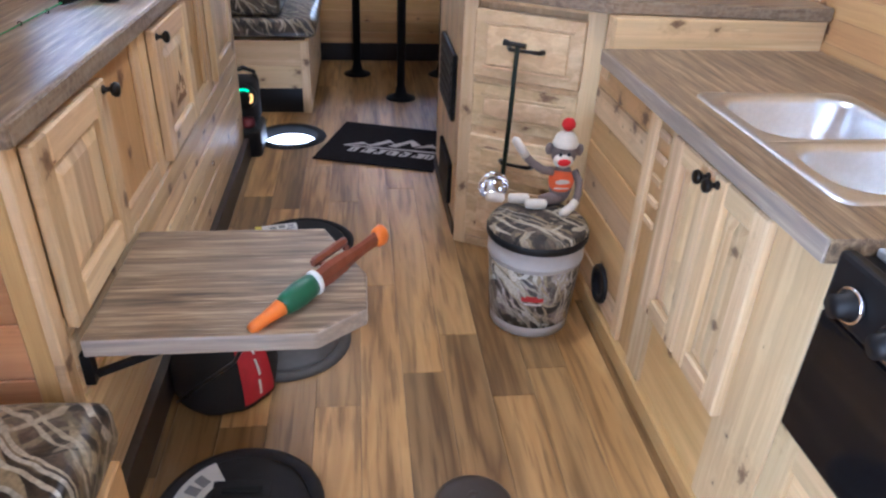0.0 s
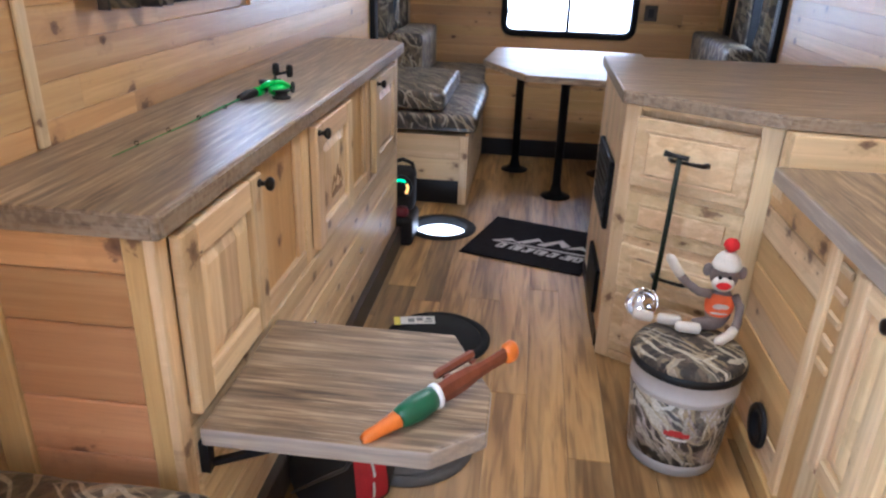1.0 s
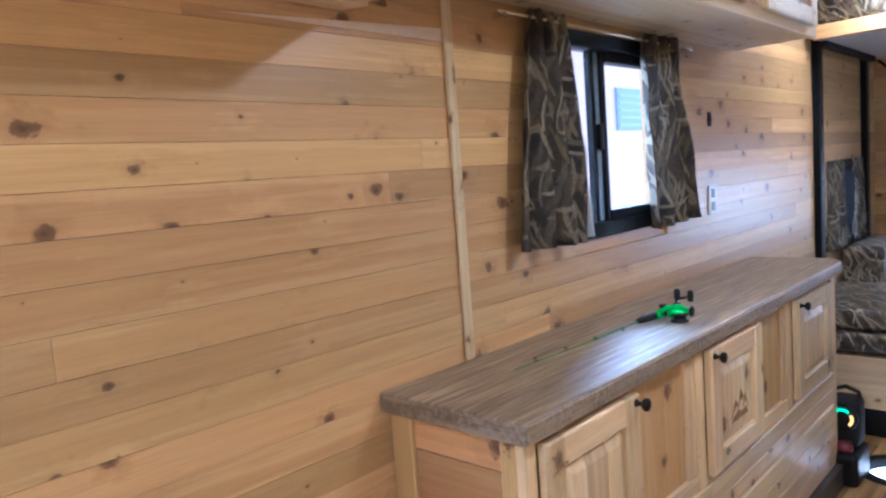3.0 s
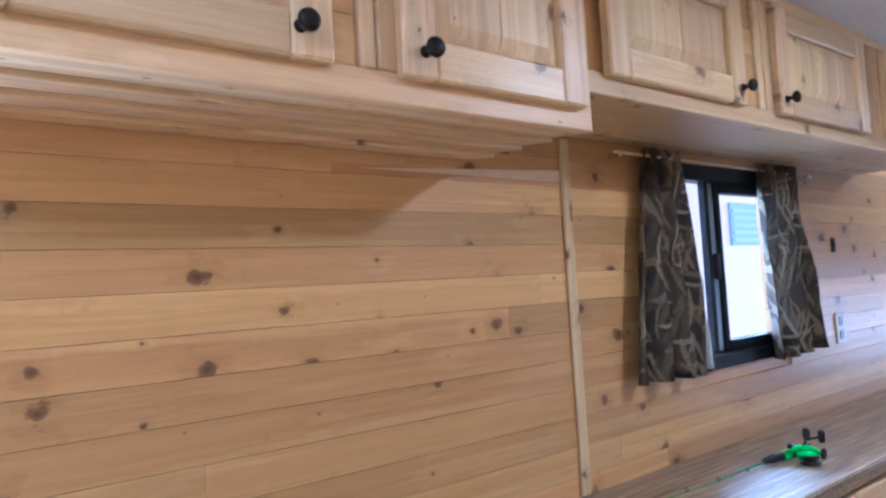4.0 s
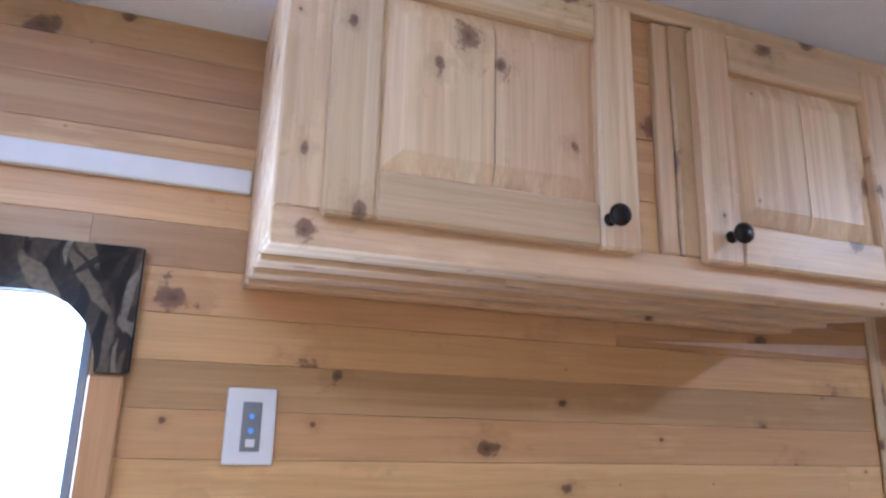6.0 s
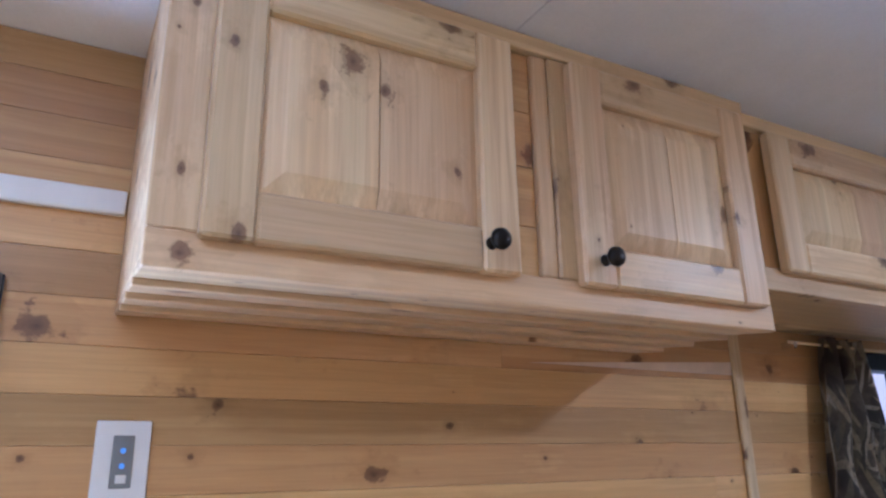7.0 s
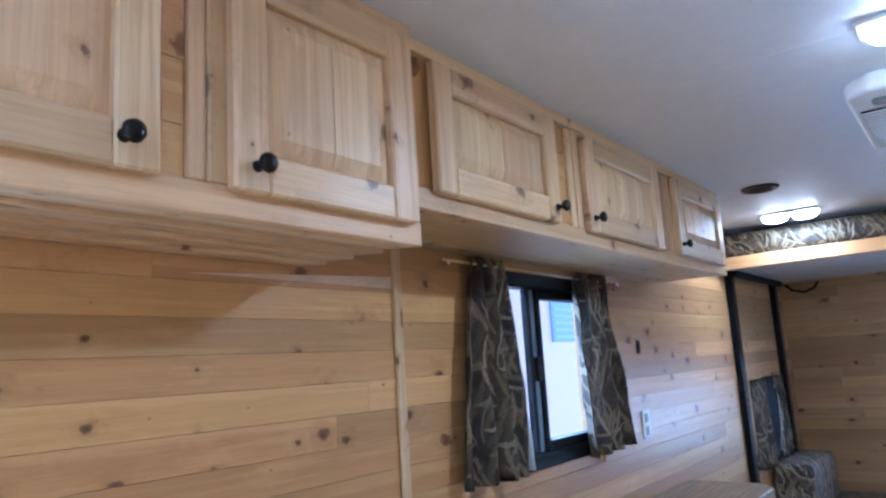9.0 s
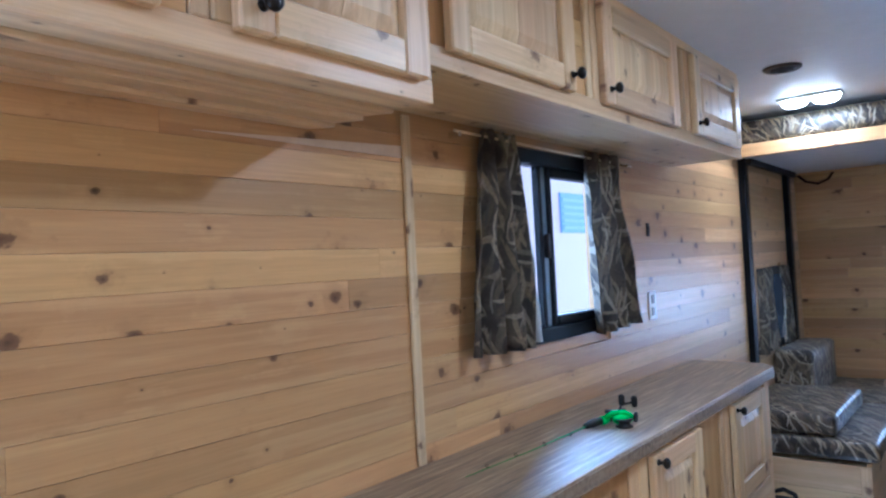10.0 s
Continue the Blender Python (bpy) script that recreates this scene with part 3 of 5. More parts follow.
# hinged flap with its brackets
flap = thing("flap_shelf", (-0.2, 1.63, 0.46), "weathered-plank laminate flap shelf raised on the cabinet front", "shelf")
part("shelf_board", prism([(-0.212, 1.425), (0.205, 1.425), (0.30, 1.50), (0.30, 1.63), (0.205, 1.835), (-0.212, 1.835)], 0.462, 0.502, 0.006, 2), laminate("x", "flap"), flap)
edge_faces(flap.children[0], laminate("x", "pale_edge"))
for y in (1.46, 1.79):
    b = part("bracket", box(-0.21, -0.05, y - 0.012, y + 0.012, 0.448, 0.461, 0.001), BLACK, flap, "black steel folding bracket")
    part("bracket_arm", turned(box(0, 0.13, -0.008, 0.008, -0.012, 0.0, 0.001), Matrix.Translation((-0.21, y, 0.405)) @ pose(0, 0, 0, 0, -22, 0)), BLACK, b)
    part("bracket_leg", box(-0.2305, -0.212, y - 0.012, y + 0.012, 0.38, 0.45, 0.001), BLACK, b)

# ---- wall cabinets ----


def wall_cabinet(name, y0, y1, face, z0, doors, label, zt=2.118, flat=False):
    c = thing(name, ((XL + face) / 2, (y0 + y1) / 2, z0), label, "cabinet")
    part("body", box(XL + 0.002, face - 0.018, y0 + 0.001, y1 - 0.001, z0 + 0.02, ZC - 0.002, 0.001), wood("cabinet", "y", "y"), c)
    edges = [y0] + [e for d in doors for e in (d[0] + 0.02, d[1] - 0.02)] + [y1]
    for k, (a, b) in enumerate(zip(edges[::2], edges[1::2])):
        if flat and k == 0:
            # browner wood than the doors puts the recess's shade into its colour
            part("recessed_panel", box(face - 0.018, face - 0.013, a, b, z0 + 0.046, zt + 0.01, 0), wood("niche", "z", "x"), c, "recessed strip beside the door, browner wood for its shade")
        elif b - a < 0.12:
            part("stile", box(face - 0.018, face, a, b, z0 + 0.0455, zt + 0.0115, 0.002), wood("cabinet", "z", "x"), c)
        else:
            m = b - 0.047
            part("bead", box(face - 0.018, face - 0.004, m - 0.03, m, z0 + 0.046, zt + 0.01, 0.005, 2), wood("cabinet", "z", "x"), c)
            part("stile", box(face - 0.018, face, m, b, z0 + 0.046, zt + 0.01, 0.003), wood("cabinet", "z", "x"), c)
            zs = [z0 + 0.046 + (zt - z0 - 0.036) * q for q in (0.0, 0.21, 0.47, 0.72, 1.0)]
            for za, zb in zip(zs, zs[1:]):
                part("recessed_board", box(face - 0.018, face - 0.014, a - 0.02, m - 0.03, za + 0.0006, zb - 0.0006, 0.001), wood("niche", "y", "x"), c, "golden recessed board between the doors")
    part("rail", box(face - 0.018, face + 0.001, y0 + 0.0005, y1 - 0.0005, zt + 0.012, ZC - 0.001, 0.002), wood("cabinet", "y", "x"), c)
    part("rail", box(face - 0.018, face + 0.001, y0, y1, z0, z0 + 0.045, 0.002), wood("cabinet", "y", "x"), c)
    if flat:
        part("bottom_panel", box(XL + 0.003, face - 0.0185, y0, y1, z0 + 0.006, z0 + 0.0195, 0.002), wood("cabinet", "y", "z"), c, "smooth varnished underside panel")
    else:
        n = 4
        w = (face - 0.02 - XL) / n
        for i in range(n):
            lap = Matrix.Translation((XL + 0.003 + (i + 0.5) * w, 0, z0 + 0.010)) @ pose(0, 0, 0, 0, math.degrees(math.atan2(0.009, w)), 0)
            part("bottom_board", turned(box(-w / 2, w / 2, y0, y1, -0.005, 0.006, 0.0025, 2), lap), wood("cabinet", "y", "z"), c)
    for a, b, ky in doors:
        panel_door(c, face, a, b, z0 + 0.036, zt, knob_at=(ky, z0 + 0.075), boards=2)
    return c


near_cab = wall_cabinet("wall_cabinet", 0.338, 1.372, -0.252, 1.712, [(0.392, 0.823, 0.772), (0.935, 1.338, 0.973)], "pale knotty cedar wall cabinet with two raised-panel doors under the ceiling")
far_cab = wall_cabinet("wall_cabinet", 1.376, 3.47, -0.278, 1.797, [(1.446, 1.962, 1.94), (2.132, 2.70, 2.16), (2.862, 3.405, 2.885)], "long knotty cedar wall cabinet with three doors above the window", flat=True)

# ---- kitchen side: sink base, drawer unit, range ----
SX = 1.015
sink_base = thing("sink_cabinet", (1.3, 1.8, 0), "pale knotty cedar sink cabinet with a pair of doors", "cabinet")
part("body", box(SX + 0.02, XR - 0.003, 1.215, 2.425, 0.0, 0.64, 0), wood("cabinet", "y", "x"), sink_base)
part("front_panel", box(SX + 0.02, SX + 0.035, 1.215, 2.425, 0.641, 0.755, 0), wood("cabinet", "y", "x"), sink_base)
for a, b in ((1.215, 1.40), (1.76, 1.845), (1.94, 1.985)):
    part("stile", box(SX, SX + 0.02, a, b, 0.055, 0.755, 0.002), wood("cabinet", "z", "x"), sink_base)
part("rail", box(SX, SX + 0.02, 1.40, 1.76, 0.735, 0.755, 0.002), wood("cabinet", "y", "x"), sink_base)
part("rail", box(SX, SX + 0.02, 1.40, 1.76, 0.265, 0.31, 0.002), wood("cabinet", "y", "x"), sink_base)
part("toe_panel", box(SX + 0.012, SX + 0.02, 1.40, 1.76, 0.055, 0.265, 0), wood("niche", "y", "x"), sink_base)
for i in range(8):
    part("side_board", box(SX + 0.006 + 0.003 * (i % 2), SX + 0.02, 1.985, 2.425, 0.056 + i * 0.0875, 0.056 + (i + 1) * 0.0875 - 0.001, 0.002), wood("wall" if i % 3 else "cabinet", "y", "x"), sink_base)
part("slot_panel", box(SX + 0.012, SX + 0.02, 1.845, 1.94, 0.055, 0.755, 0), wood("niche", "z", "x"), sink_base)
# raised bars stand in for a ladder of pale dashes on the wood
for i in range(5):
    part("louvre", box(SX + 0.002, SX + 0.0115, 1.862, 1.925, 0.46 + i * 0.058, 0.482 + i * 0.058, 0.004), wood("cabinet", "y", "x"), sink_base)
part("base_strip", box(SX - 0.008, SX + 0.02, 1.215, 2.425, 0.0, 0.054, 0.003), wood("niche", "y", "x"), sink_base, "golden cedar strip along the floor")
panel_door(sink_base, SX, 1.583, 1.785, 0.292, 0.748, -1, 0.05, boards=2, knob_at=(1.602, 0.728))
panel_door(sink_base, SX, 1.372, 1.578, 0.292, 0.748, -1, 0.05, boards=2, knob_at=(1.560, 0.728))
part("floor_vent", lathe([(0, 0), (0.036, 0.0), (0.036, 0.008), (0.058, 0.012), (0.062, 0.006), (0.062, 0)], (SX + 0.004, 2.125, 0.135), 28, "-x"), BLACK, sink_base, "round black furnace vent", True)

sink_bm = bmesh.new()
S0, S1, T0, T1 = 1.092, 1.45, 1.335, 1.90
rects = [[sink_bm.verts.new((x, y, z)) for x, y in ((xa, ya), (xb, ya), (xb, yb), (xa, yb))] for xa, xb, ya, yb in ((0.992, XR - 0.003, 1.212, 2.335), (S0, S1, T0, T1)) for z in (0.757, 0.80)]
for lo, hi in ((rects[0], rects[1]), (rects[2], rects[3]), (rects[0], rects[2]), (rects[1], rects[3])):
    for e in range(4):
        sink_bm.faces.new((lo[e], lo[(e + 1) % 4], hi[(e + 1) % 4], hi[e]))
bmesh.ops.recalc_face_normals(sink_bm, faces=sink_bm.faces)
sink_top = thing("countertop", (1.3, 1.8, 0.757), "weathered-plank laminate worktop round the sink", "countertop")
part("slab", sink_bm, laminate("y"), sink_top)
part("edge_band", box(0.986, 0.9915, 1.212, 2.335, 0.757, 0.7995, 0.002), laminate("y", "pale_edge"), sink_top, "grey rounded edge band")


def bowl(y0, y1, low, high):
    """One bowl with its half of the flat rim; low and high say which ends are the sink's own rounded ends."""
    bm = bmesh.new()
    rings = []
    own = [(-0.016, 0.8005, 0.0), (-0.014, 0.8045, 0.0), (-0.006, 0.8065, 0.0), (0.012, 0.8065, 0.08), (0.018, 0.803, 0.08), (0.022, 0.79, 0.08), (0.034, 0.67, 0.075), (0.055, 0.655, 0.055), (0.10, 0.652, 0.02)]
    for n, (ins, z, rad) in enumerate(own):
        ring = []
        a, b = y0 + ins, y1 - ins
        if n < 3:
            a, b = (a if low else y0), (b if high else y1)
        elif n == 3:
            a, b = max(a, y0 + 0.008), min(b, y1 - 0.008)
        x0, x1 = S0 + ins, S1 - ins
        for cx, cy, st, end in ((x1, b, 0, high), (x0, b, 90, high), (x0, a, 180, low), (x1, a, 270, low)):
            r = rad if n > 2 else (0.03 if end else 0.0005)
            sx, sy = (-1 if st in (0, 270) else 1), (-1 if st < 180 else 1)
            for k in range(6):
                an = radians(st + 18 * k)
                ring.append(bm.verts.new((cx + sx * r + r * math.cos(an), cy + sy * r + r * math.sin(an), z)))
        rings.append(ring)
    for p, q in zip(rings, rings[1:]):
        for k in range(len(p)):
            bm.faces.new((p[k], p[(k + 1) % len(p)], q[(k + 1) % len(p)], q[k]))
    bm.faces.new(rings[-1])
    return bm


sink = thing("sink", (1.3, 1.6, 0.65), "double-bowl stainless steel sink set in the worktop", "sink")
MID = 1.592
for a, b, at_near, at_far in ((T0, MID, True, False), (MID, T1, False, True)):
    bw = part("bowl", bowl(a, b, at_near, at_far), STEEL, sink, "", True)
    part("drain", lathe([(0.0, 0.002), (0.03, 0.002), (0.038, 0.004), (0.04, 0.0)], (1.27, (a + b) / 2, 0.654), 20), CHROME, bw, "", True)

# range beside the sink
stove = thing("range_oven", (1.3, 0.9, 0.0), "black glass built-in gas range with chrome-ringed knobs", "oven")
part("body", box(SX + 0.012, XR - 0.01, 0.66, 1.205, 0.44, 0.775, 0.003), BLACK, stove)
part("oven_door", box(SX - 0.012, SX + 0.011, 0.665, 1.200, 0.445, 0.685, 0.006, 2), plain("black_oven_glass", (0.006, 0.006, 0.007), 0.08, vary=0.1, bump=0.0, coat=0.2, spec=0.3), stove, "black glass door")
part("control_panel", box(SX - 0.016, SX + 0.011, 0.665, 1.200, 0.69, 0.792, 0.008, 2), BLACK, stove)
part("cover", box(SX + 0.045, XR - 0.02, 0.67, 1.20, 0.776, 0.792, 0.004, 2), plain("pale_range_cover", (0.55, 0.57, 0.6), 0.15, 0.6, vary=0.08, bump=0.0), stove, "pale polished cover")
for y in (1.135, 1.04, 0.945, 0.85, 0.755):
    k = part("burner_knob", lathe([(0, 0), (0.024, 0), (0.024, 0.012), (0.019, 0.016), (0.018, 0.034), (0.0, 0.036)], (SX - 0.016, y, 0.733), 24, "-x"), BLACK, stove, "", True)
    part("ring", lathe([(0.0245, 0.002), (0.028, 0.002), (0.028, 0.010), (0.0245, 0.010)], (SX - 0.016, y, 0.733), 24, "-x"), CHROME, k, "", True)
under = thing("cabinet_panel", (1.3, 0.9, 0), "pale cedar panel below the range", "cabinet")
part("body", box(SX + 0.02, XR - 0.003, 0.60, 1.212, 0.0, 0.438, 0), wood("cabinet", "y", "x"), under)
for a, b in ((0.6, 0.68), (1.15, 1.212)):
    part("stile", box(SX, SX + 0.02, a, b, 0.0, 0.438, 0.002), wood("cabinet", "z", "x"), under)
part("rail", box(SX, SX + 0.02, 0.68, 1.15, 0.38, 0.438, 0.002), wood("cabinet", "y", "x"), under)
part("drawer_front", box(SX + 0.008, SX + 0.02, 0.68, 1.15, 0.055, 0.38, 0.004), wood("cabinet", "y", "x"), under)
part("base_strip", box(SX - 0.008, SX, 0.6, 1.212, 0.0, 0.054, 0.003), wood("niche", "y", "x"), under)
rear_top = thing("rear_cabinet", (1.3, 0.0, 0), "pale cedar cabinet beside the range", "cabinet")
part("body", box(SX + 0.01, XR - 0.003, -0.6, 0.595, 0.0, 0.752, 0.002), wood("cabinet", "z", "x"), rear_top)
part("top", box(0.992, XR - 0.003, -0.61, 0.655, 0.757, 0.80, 0.005), laminate("y"), rear_top)

# angled drawer unit
P0, P1 = Vector((0.632, 2.662, 0)), Vector((1.028, 2.432, 0))
WID = (P1 - P0).length
ANG = math.degrees(math.atan2(P1.y - P0.y, P1.x - P0.x))
MD = Matrix.Translation(P0) @ pose(0, 0, 0, 0, 0, ANG)
unit = thing("drawer_unit", (1.1, 2.9, 0), "knotty cedar peninsula unit with a stack of four raised-panel drawers", "cabinet")
part("body", prism([(0.645, 2.68), (1.035, 2.455), (XR - 0.003, 2.415), (XR - 0.003, 3.375), (0.645, 3.375)], 0.0, 0.884), wood("cabinet", "z", "x"), unit)


def faced(x0, x1, d0, d1, z0, z1, bev=0.003):
    return turned(box(x0, x1, -d1, -d0, z0, z1, bev), MD)


for a, b in ((0.0, 0.05), (WID - 0.062, WID)):
    part("stile", faced(a, b, -0.012, 0.006, 0.0, 0.884), wood("cabinet", "z", "y"), unit)
for z in (0.022, 0.272, 0.452, 0.634, 0.870):
    part("rail", faced(0.05, WID - 0.062, -0.012, 0.0055, z - (0.02 if z < 0.8 else 0.0), z + 0.014), wood("cabinet", "x", "y"), unit)


def drawer(z0, z1, proud, pull):
    a0, a1 = 0.045, WID - 0.057
    d = part("drawer", faced(a0, a1, -0.004, proud, z0, z1, 0.004), wood("cabinet", "x", "y"), unit)
    i = 0.045
    part("field", faced(a0 + i, a1 - i, proud, proud + 0.006, z0 + i, z1 - i, 0.0055), wood("cabinet", "x", "y"), d)
    for e in ((a0 + i - 0.012, a1 - i + 0.012, z0 + i - 0.012, z0 + i - 0.004), (a0 + i - 0.012, a1 - i + 0.012, z1 - i + 0.004, z1 - i + 0.012)):
        part("bead", faced(e[0], e[1], proud, proud + 0.004, e[2], e[3], 0.002), wood("cabinet", "x", "y"), d)
    if pull:
        m, zc = (a0 + a1) / 2, (z0 + z1) / 2
        bm = tube([(m - 0.055, -proud - 0.004, zc), (m - 0.045, -proud - 0.022, zc), (m - 0.015, -proud - 0.03, zc + 0.002), (m + 0.015, -proud - 0.03, zc + 0.002), (m + 0.045, -proud - 0.022, zc), (m + 0.055, -proud - 0.004, zc)],
                  [0.010, 0.007, 0.0055, 0.0055, 0.007, 0.010], 10)
        part("pull", turned(bm, MD), IRON, d, "dark bow handle", True)


drawer(0.638, 0.852, 0.022, True)
drawer(0.466, 0.618, 0.012, False)
drawer(0.286, 0.436, 0.014, True)
drawer(0.04, 0.256, 0.012, False)
for i in range(11):
    part("back_board", box(1.02, XR - 0.003, 2.338, 2.412, 0.70, 0.884, 0.002) if i == 0 else box(0.634, 0.646, 2.70 + (i - 1) * 0.066, 2.70 + i * 0.066 - 0.001, 0.055, 0.884, 0.002), wood("cabinet", "x" if i == 0 else "z", "y" if i == 0 else "x"), unit)
part("toe_board", box(0.628, 0.634, 2.70, 3.37, 0.0, 0.054, 0.002), DARKBASE, unit)
vent = part("heater_grille", box(0.616, 0.634, 2.78, 3.16, 0.42, 0.66, 0.006, 2), FRAME, unit, "black framed heater grille")
for i in range(6):
    part("grille_slat", box(0.612, 0.617, 2.80, 3.14, 0.445 + i * 0.034, 0.462 + i * 0.034, 0.002), BLACK, vent)
part("low_grille", box(0.618, 0.634, 2.80, 3.1, 0.08, 0.25, 0.005), FRAME, unit, "black lower grille")
unit_top = slab_top("countertop", [(0.612, 2.645), (1.01, 2.392), (1.62, 2.322), (XR - 0.003, 2.322), (XR - 0.003, 3.41), (0.617, 3.41)], 0.885, 0.925, "x",
                    "weathered-plank laminate top with angled corners on the drawer unit", (1.1, 2.9, 0.875))

# ---- dinette ----


def bench(name, x0, x1, y0, y1, face_x, slot, label):
    b = thing(name, ((x0 + x1) / 2, (y0 + y1) / 2, 0), label, "bench")
    part("box", box(x0, x1, y0 + 0.02, y1, 0.0, 0.382, 0.002), wood("cabinet", "y", "x"), b)
    if slot:
        part("front_board", box(x0, x1 - 0.045, y0, y0 + 0.019, 0.135, 0.255, 0.002), wood("cabinet", "x", "y"), b)
        part("front_board", box(x0, x1 - 0.045, y0, y0 + 0.019, 0.256, 0.384, 0.002), wood("cabinet", "x", "y"), b)
        part("front_post", box(x1 - 0.045, x1, y0 - 0.002, y0 + 0.019, 0.0, 0.384, 0.002), wood("cabinet", "z", "y"), b)
        part("slot", box(x0, x1 - 0.045, y0 + 0.012, y0 + 0.019, 0.0, 0.134, 0), BLACK, b, "black recess under the bench front")
    part("top_rail", box(face_x - 0.012, face_x + 0.012, y0, y1, 0.385, 0.40, 0.002), wood("niche", "y", "z"), b)
    return b


bench_l = bench("bench", XL + 0.003, 0.035, 4.10, YF - 0.003, 0.028, True, "cedar dinette bench with a black slot at the floor")
bench_r = bench("bench", 1.05, XR - 0.003, 4.10, YF - 0.003, 1.06, True, "cedar dinette bench along the opposite wall")
bench_f = thing("storage_box", (0.55, 5.5, 0), "low cedar storage box across the front wall with a black base", "storage box")
part("box", box(0.04, 1.045, 5.19, YF - 0.003, 0.10, 0.575, 0.002), wood("wall", "x", "y"), bench_f)
part("base", box(0.04, 1.045, 5.172, YF - 0.003, 0.0, 0.115, 0.002), BLACKCARPET, bench_f, "black base strip")
for i in range(6):
    part("front_board", box(0.04, 1.045, 5.176, 5.19, 0.116 + i * ROW, min(0.57, 0.116 + (i + 1) * ROW) - 0.001, 0.002), wood("wall", "x", "y"), bench_f)

for nm, a, b, c, d, z0, z1, s in (("seat_cushion", -0.585, 0.075, 4.085, 5.1, 0.402, 0.492, 1), ("seat_cushion", -0.585, 0.06, 5.11, 5.97, 0.402, 0.492, 2),
                                  ("seat_cushion", -0.585, -0.10, 4.12, 4.95, 0.50, 0.60, 3), ("back_cushion", -0.585, -0.36, 5.02, 5.75, 0.50, 0.785, 4),
                                  ("seat_cushion", 1.055, 1.645, 4.09, 5.1, 0.402, 0.492, 5), ("seat_cushion", 1.055, 1.645, 5.11, 5.97, 0.402, 0.492, 6),
                                  ("back_cushion", 1.48, 1.645, 4.9, 5.95, 0.50, 0.80, 7)):
    solo(nm, cushion(a, b, c, d, z0, z1, seed=s), CAMO, ((a + b) / 2, (c + d) / 2, z0), "camouflage-print upholstered %s on the dinette bench" % nm.replace("_", " "), "cushion", smooth=True)

table = thing("dinette_table", (0.53, 4.4, 0), "weathered-plank laminate dinette table on black pedestal legs", "table")
part("tabletop", prism([(0.31, 3.925), (0.82, 3.86), (0.99, 4.05), (0.99, 4.92), (0.12, 4.92), (0.075, 4.36)], 0.715, 0.748, 0.005, 2), laminate("x"), table)
for x, y in ((0.53, 4.36), (0.28, 5.04), (0.82, 5.05)):
    if y > 5:
        y = 4.85
    lg = part("leg", lathe([(0.024, 0.02), (0.024, 0.70), (0.07, 0.708), (0.07, 0.714)], (x, y, 0), 20), FRAME, table, "black steel leg", True)
    part("foot", lathe([(0.085, 0.0), (0.085, 0.006), (0.06, 0.014), (0.035, 0.03), (0.026, 0.07), (0.0245, 0.07)], (x, y, 0), 24), FRAME, lg, "", True)

# ---- near bench with wrapped cushion ----
nb = thing("bench", (-0.36, 0.78, 0), "cedar bench with a dark base below the wrapped cushion", "bench")
part("box", box(XL + 0.003, -0.155, 0.30, 1.30, 0.10, 0.335, 0.002), wood("cabinet", "y", "x"), nb)
part("front_board", box(-0.155, -0.137, 0.30, 1.30, 0.10, 0.21, 0.003), wood("niche", "y", "x"), nb)
part("front_board", box(-0.155, -0.137, 0.30, 1.30, 0.212, 0.335, 0.003), wood("niche", "y", "x"), nb)
part("base", box(XL + 0.003, -0.16, 0.32, 1.385, 0.0, 0.099, 0.002), BLACKCARPET, nb)
solo("seat_cushion", cushion(XL + 0.012, -0.142, 0.30, 1.35, 0.337, 0.442, 0.01, seed=9), CAMO_WRAP, (-0.36, 0.8, 0.337), "camouflage cushion wrapped in clear plastic film on the bench", "cushion", smooth=True)

# ---- openings: frames, glass, curtains ----


def rounded_frame(x0, x1, z0, z1, r, w, y0, y1):
    """A window frame with rounded corners, in a wall that faces -y."""
    bm = bmesh.new()

    def loop(ins, y):
        rr, out = max(r - ins, 0.004), []
        for cx, cz, st in ((x1 - ins - rr, z1 - ins - rr, 0), (x0 + ins + rr, z1 - ins - rr, 90), (x0 + ins + rr, z0 + ins + rr, 180), (x1 - ins - rr, z0 + ins + rr, 270)):
            for k in range(7):
                a = radians(st + 15 * k)
                out.append(bm.verts.new((cx + rr * math.cos(a), y, cz + rr * math.sin(a))))
        return out
    ls = [loop(0, y1), loop(0, y0 + 0.006), loop(0.006, y0), loop(w - 0.006, y0), loop(w, y0 + 0.006), loop(w, y1)]
    for p, q in zip(ls, ls[1:] + ls[:1]):
        for k in range(len(p)):
            bm.faces.new((p[k], p[(k + 1) % len(p)], q[(k + 1) % len(p)], q[k]))
    return bm


window_front = thing("window_1", (0.585, YF, 0.74), "black-framed sliding window with rounded corners in the front wall", "window", kind="structure")
part("window_frame", rounded_frame(0.088, 1.086, 0.70, 1.33, 0.09, 0.046, YF - 0.022, YF + 0.05), FRAME, window_front, "", True)
part("mullion", box(0.572, 0.596, YF - 0.012, YF + 0.03, 0.742, 1.288, 0.003), FRAME, window_front)
for a, b in ((0.128, 0.574), (0.594, 1.046)):
    p = part("pane", box(a, b, YF + 0.012, YF + 0.016, 0.742, 1.288, 0), GLASS, window_front)
    p.visible_shadow = False
for z in (0.86, 0.88):
    part("latch", box(0.132, 0.146, YF - 0.026, YF - 0.01, z, z + 0.015, 0.003), BLACK, window_front)

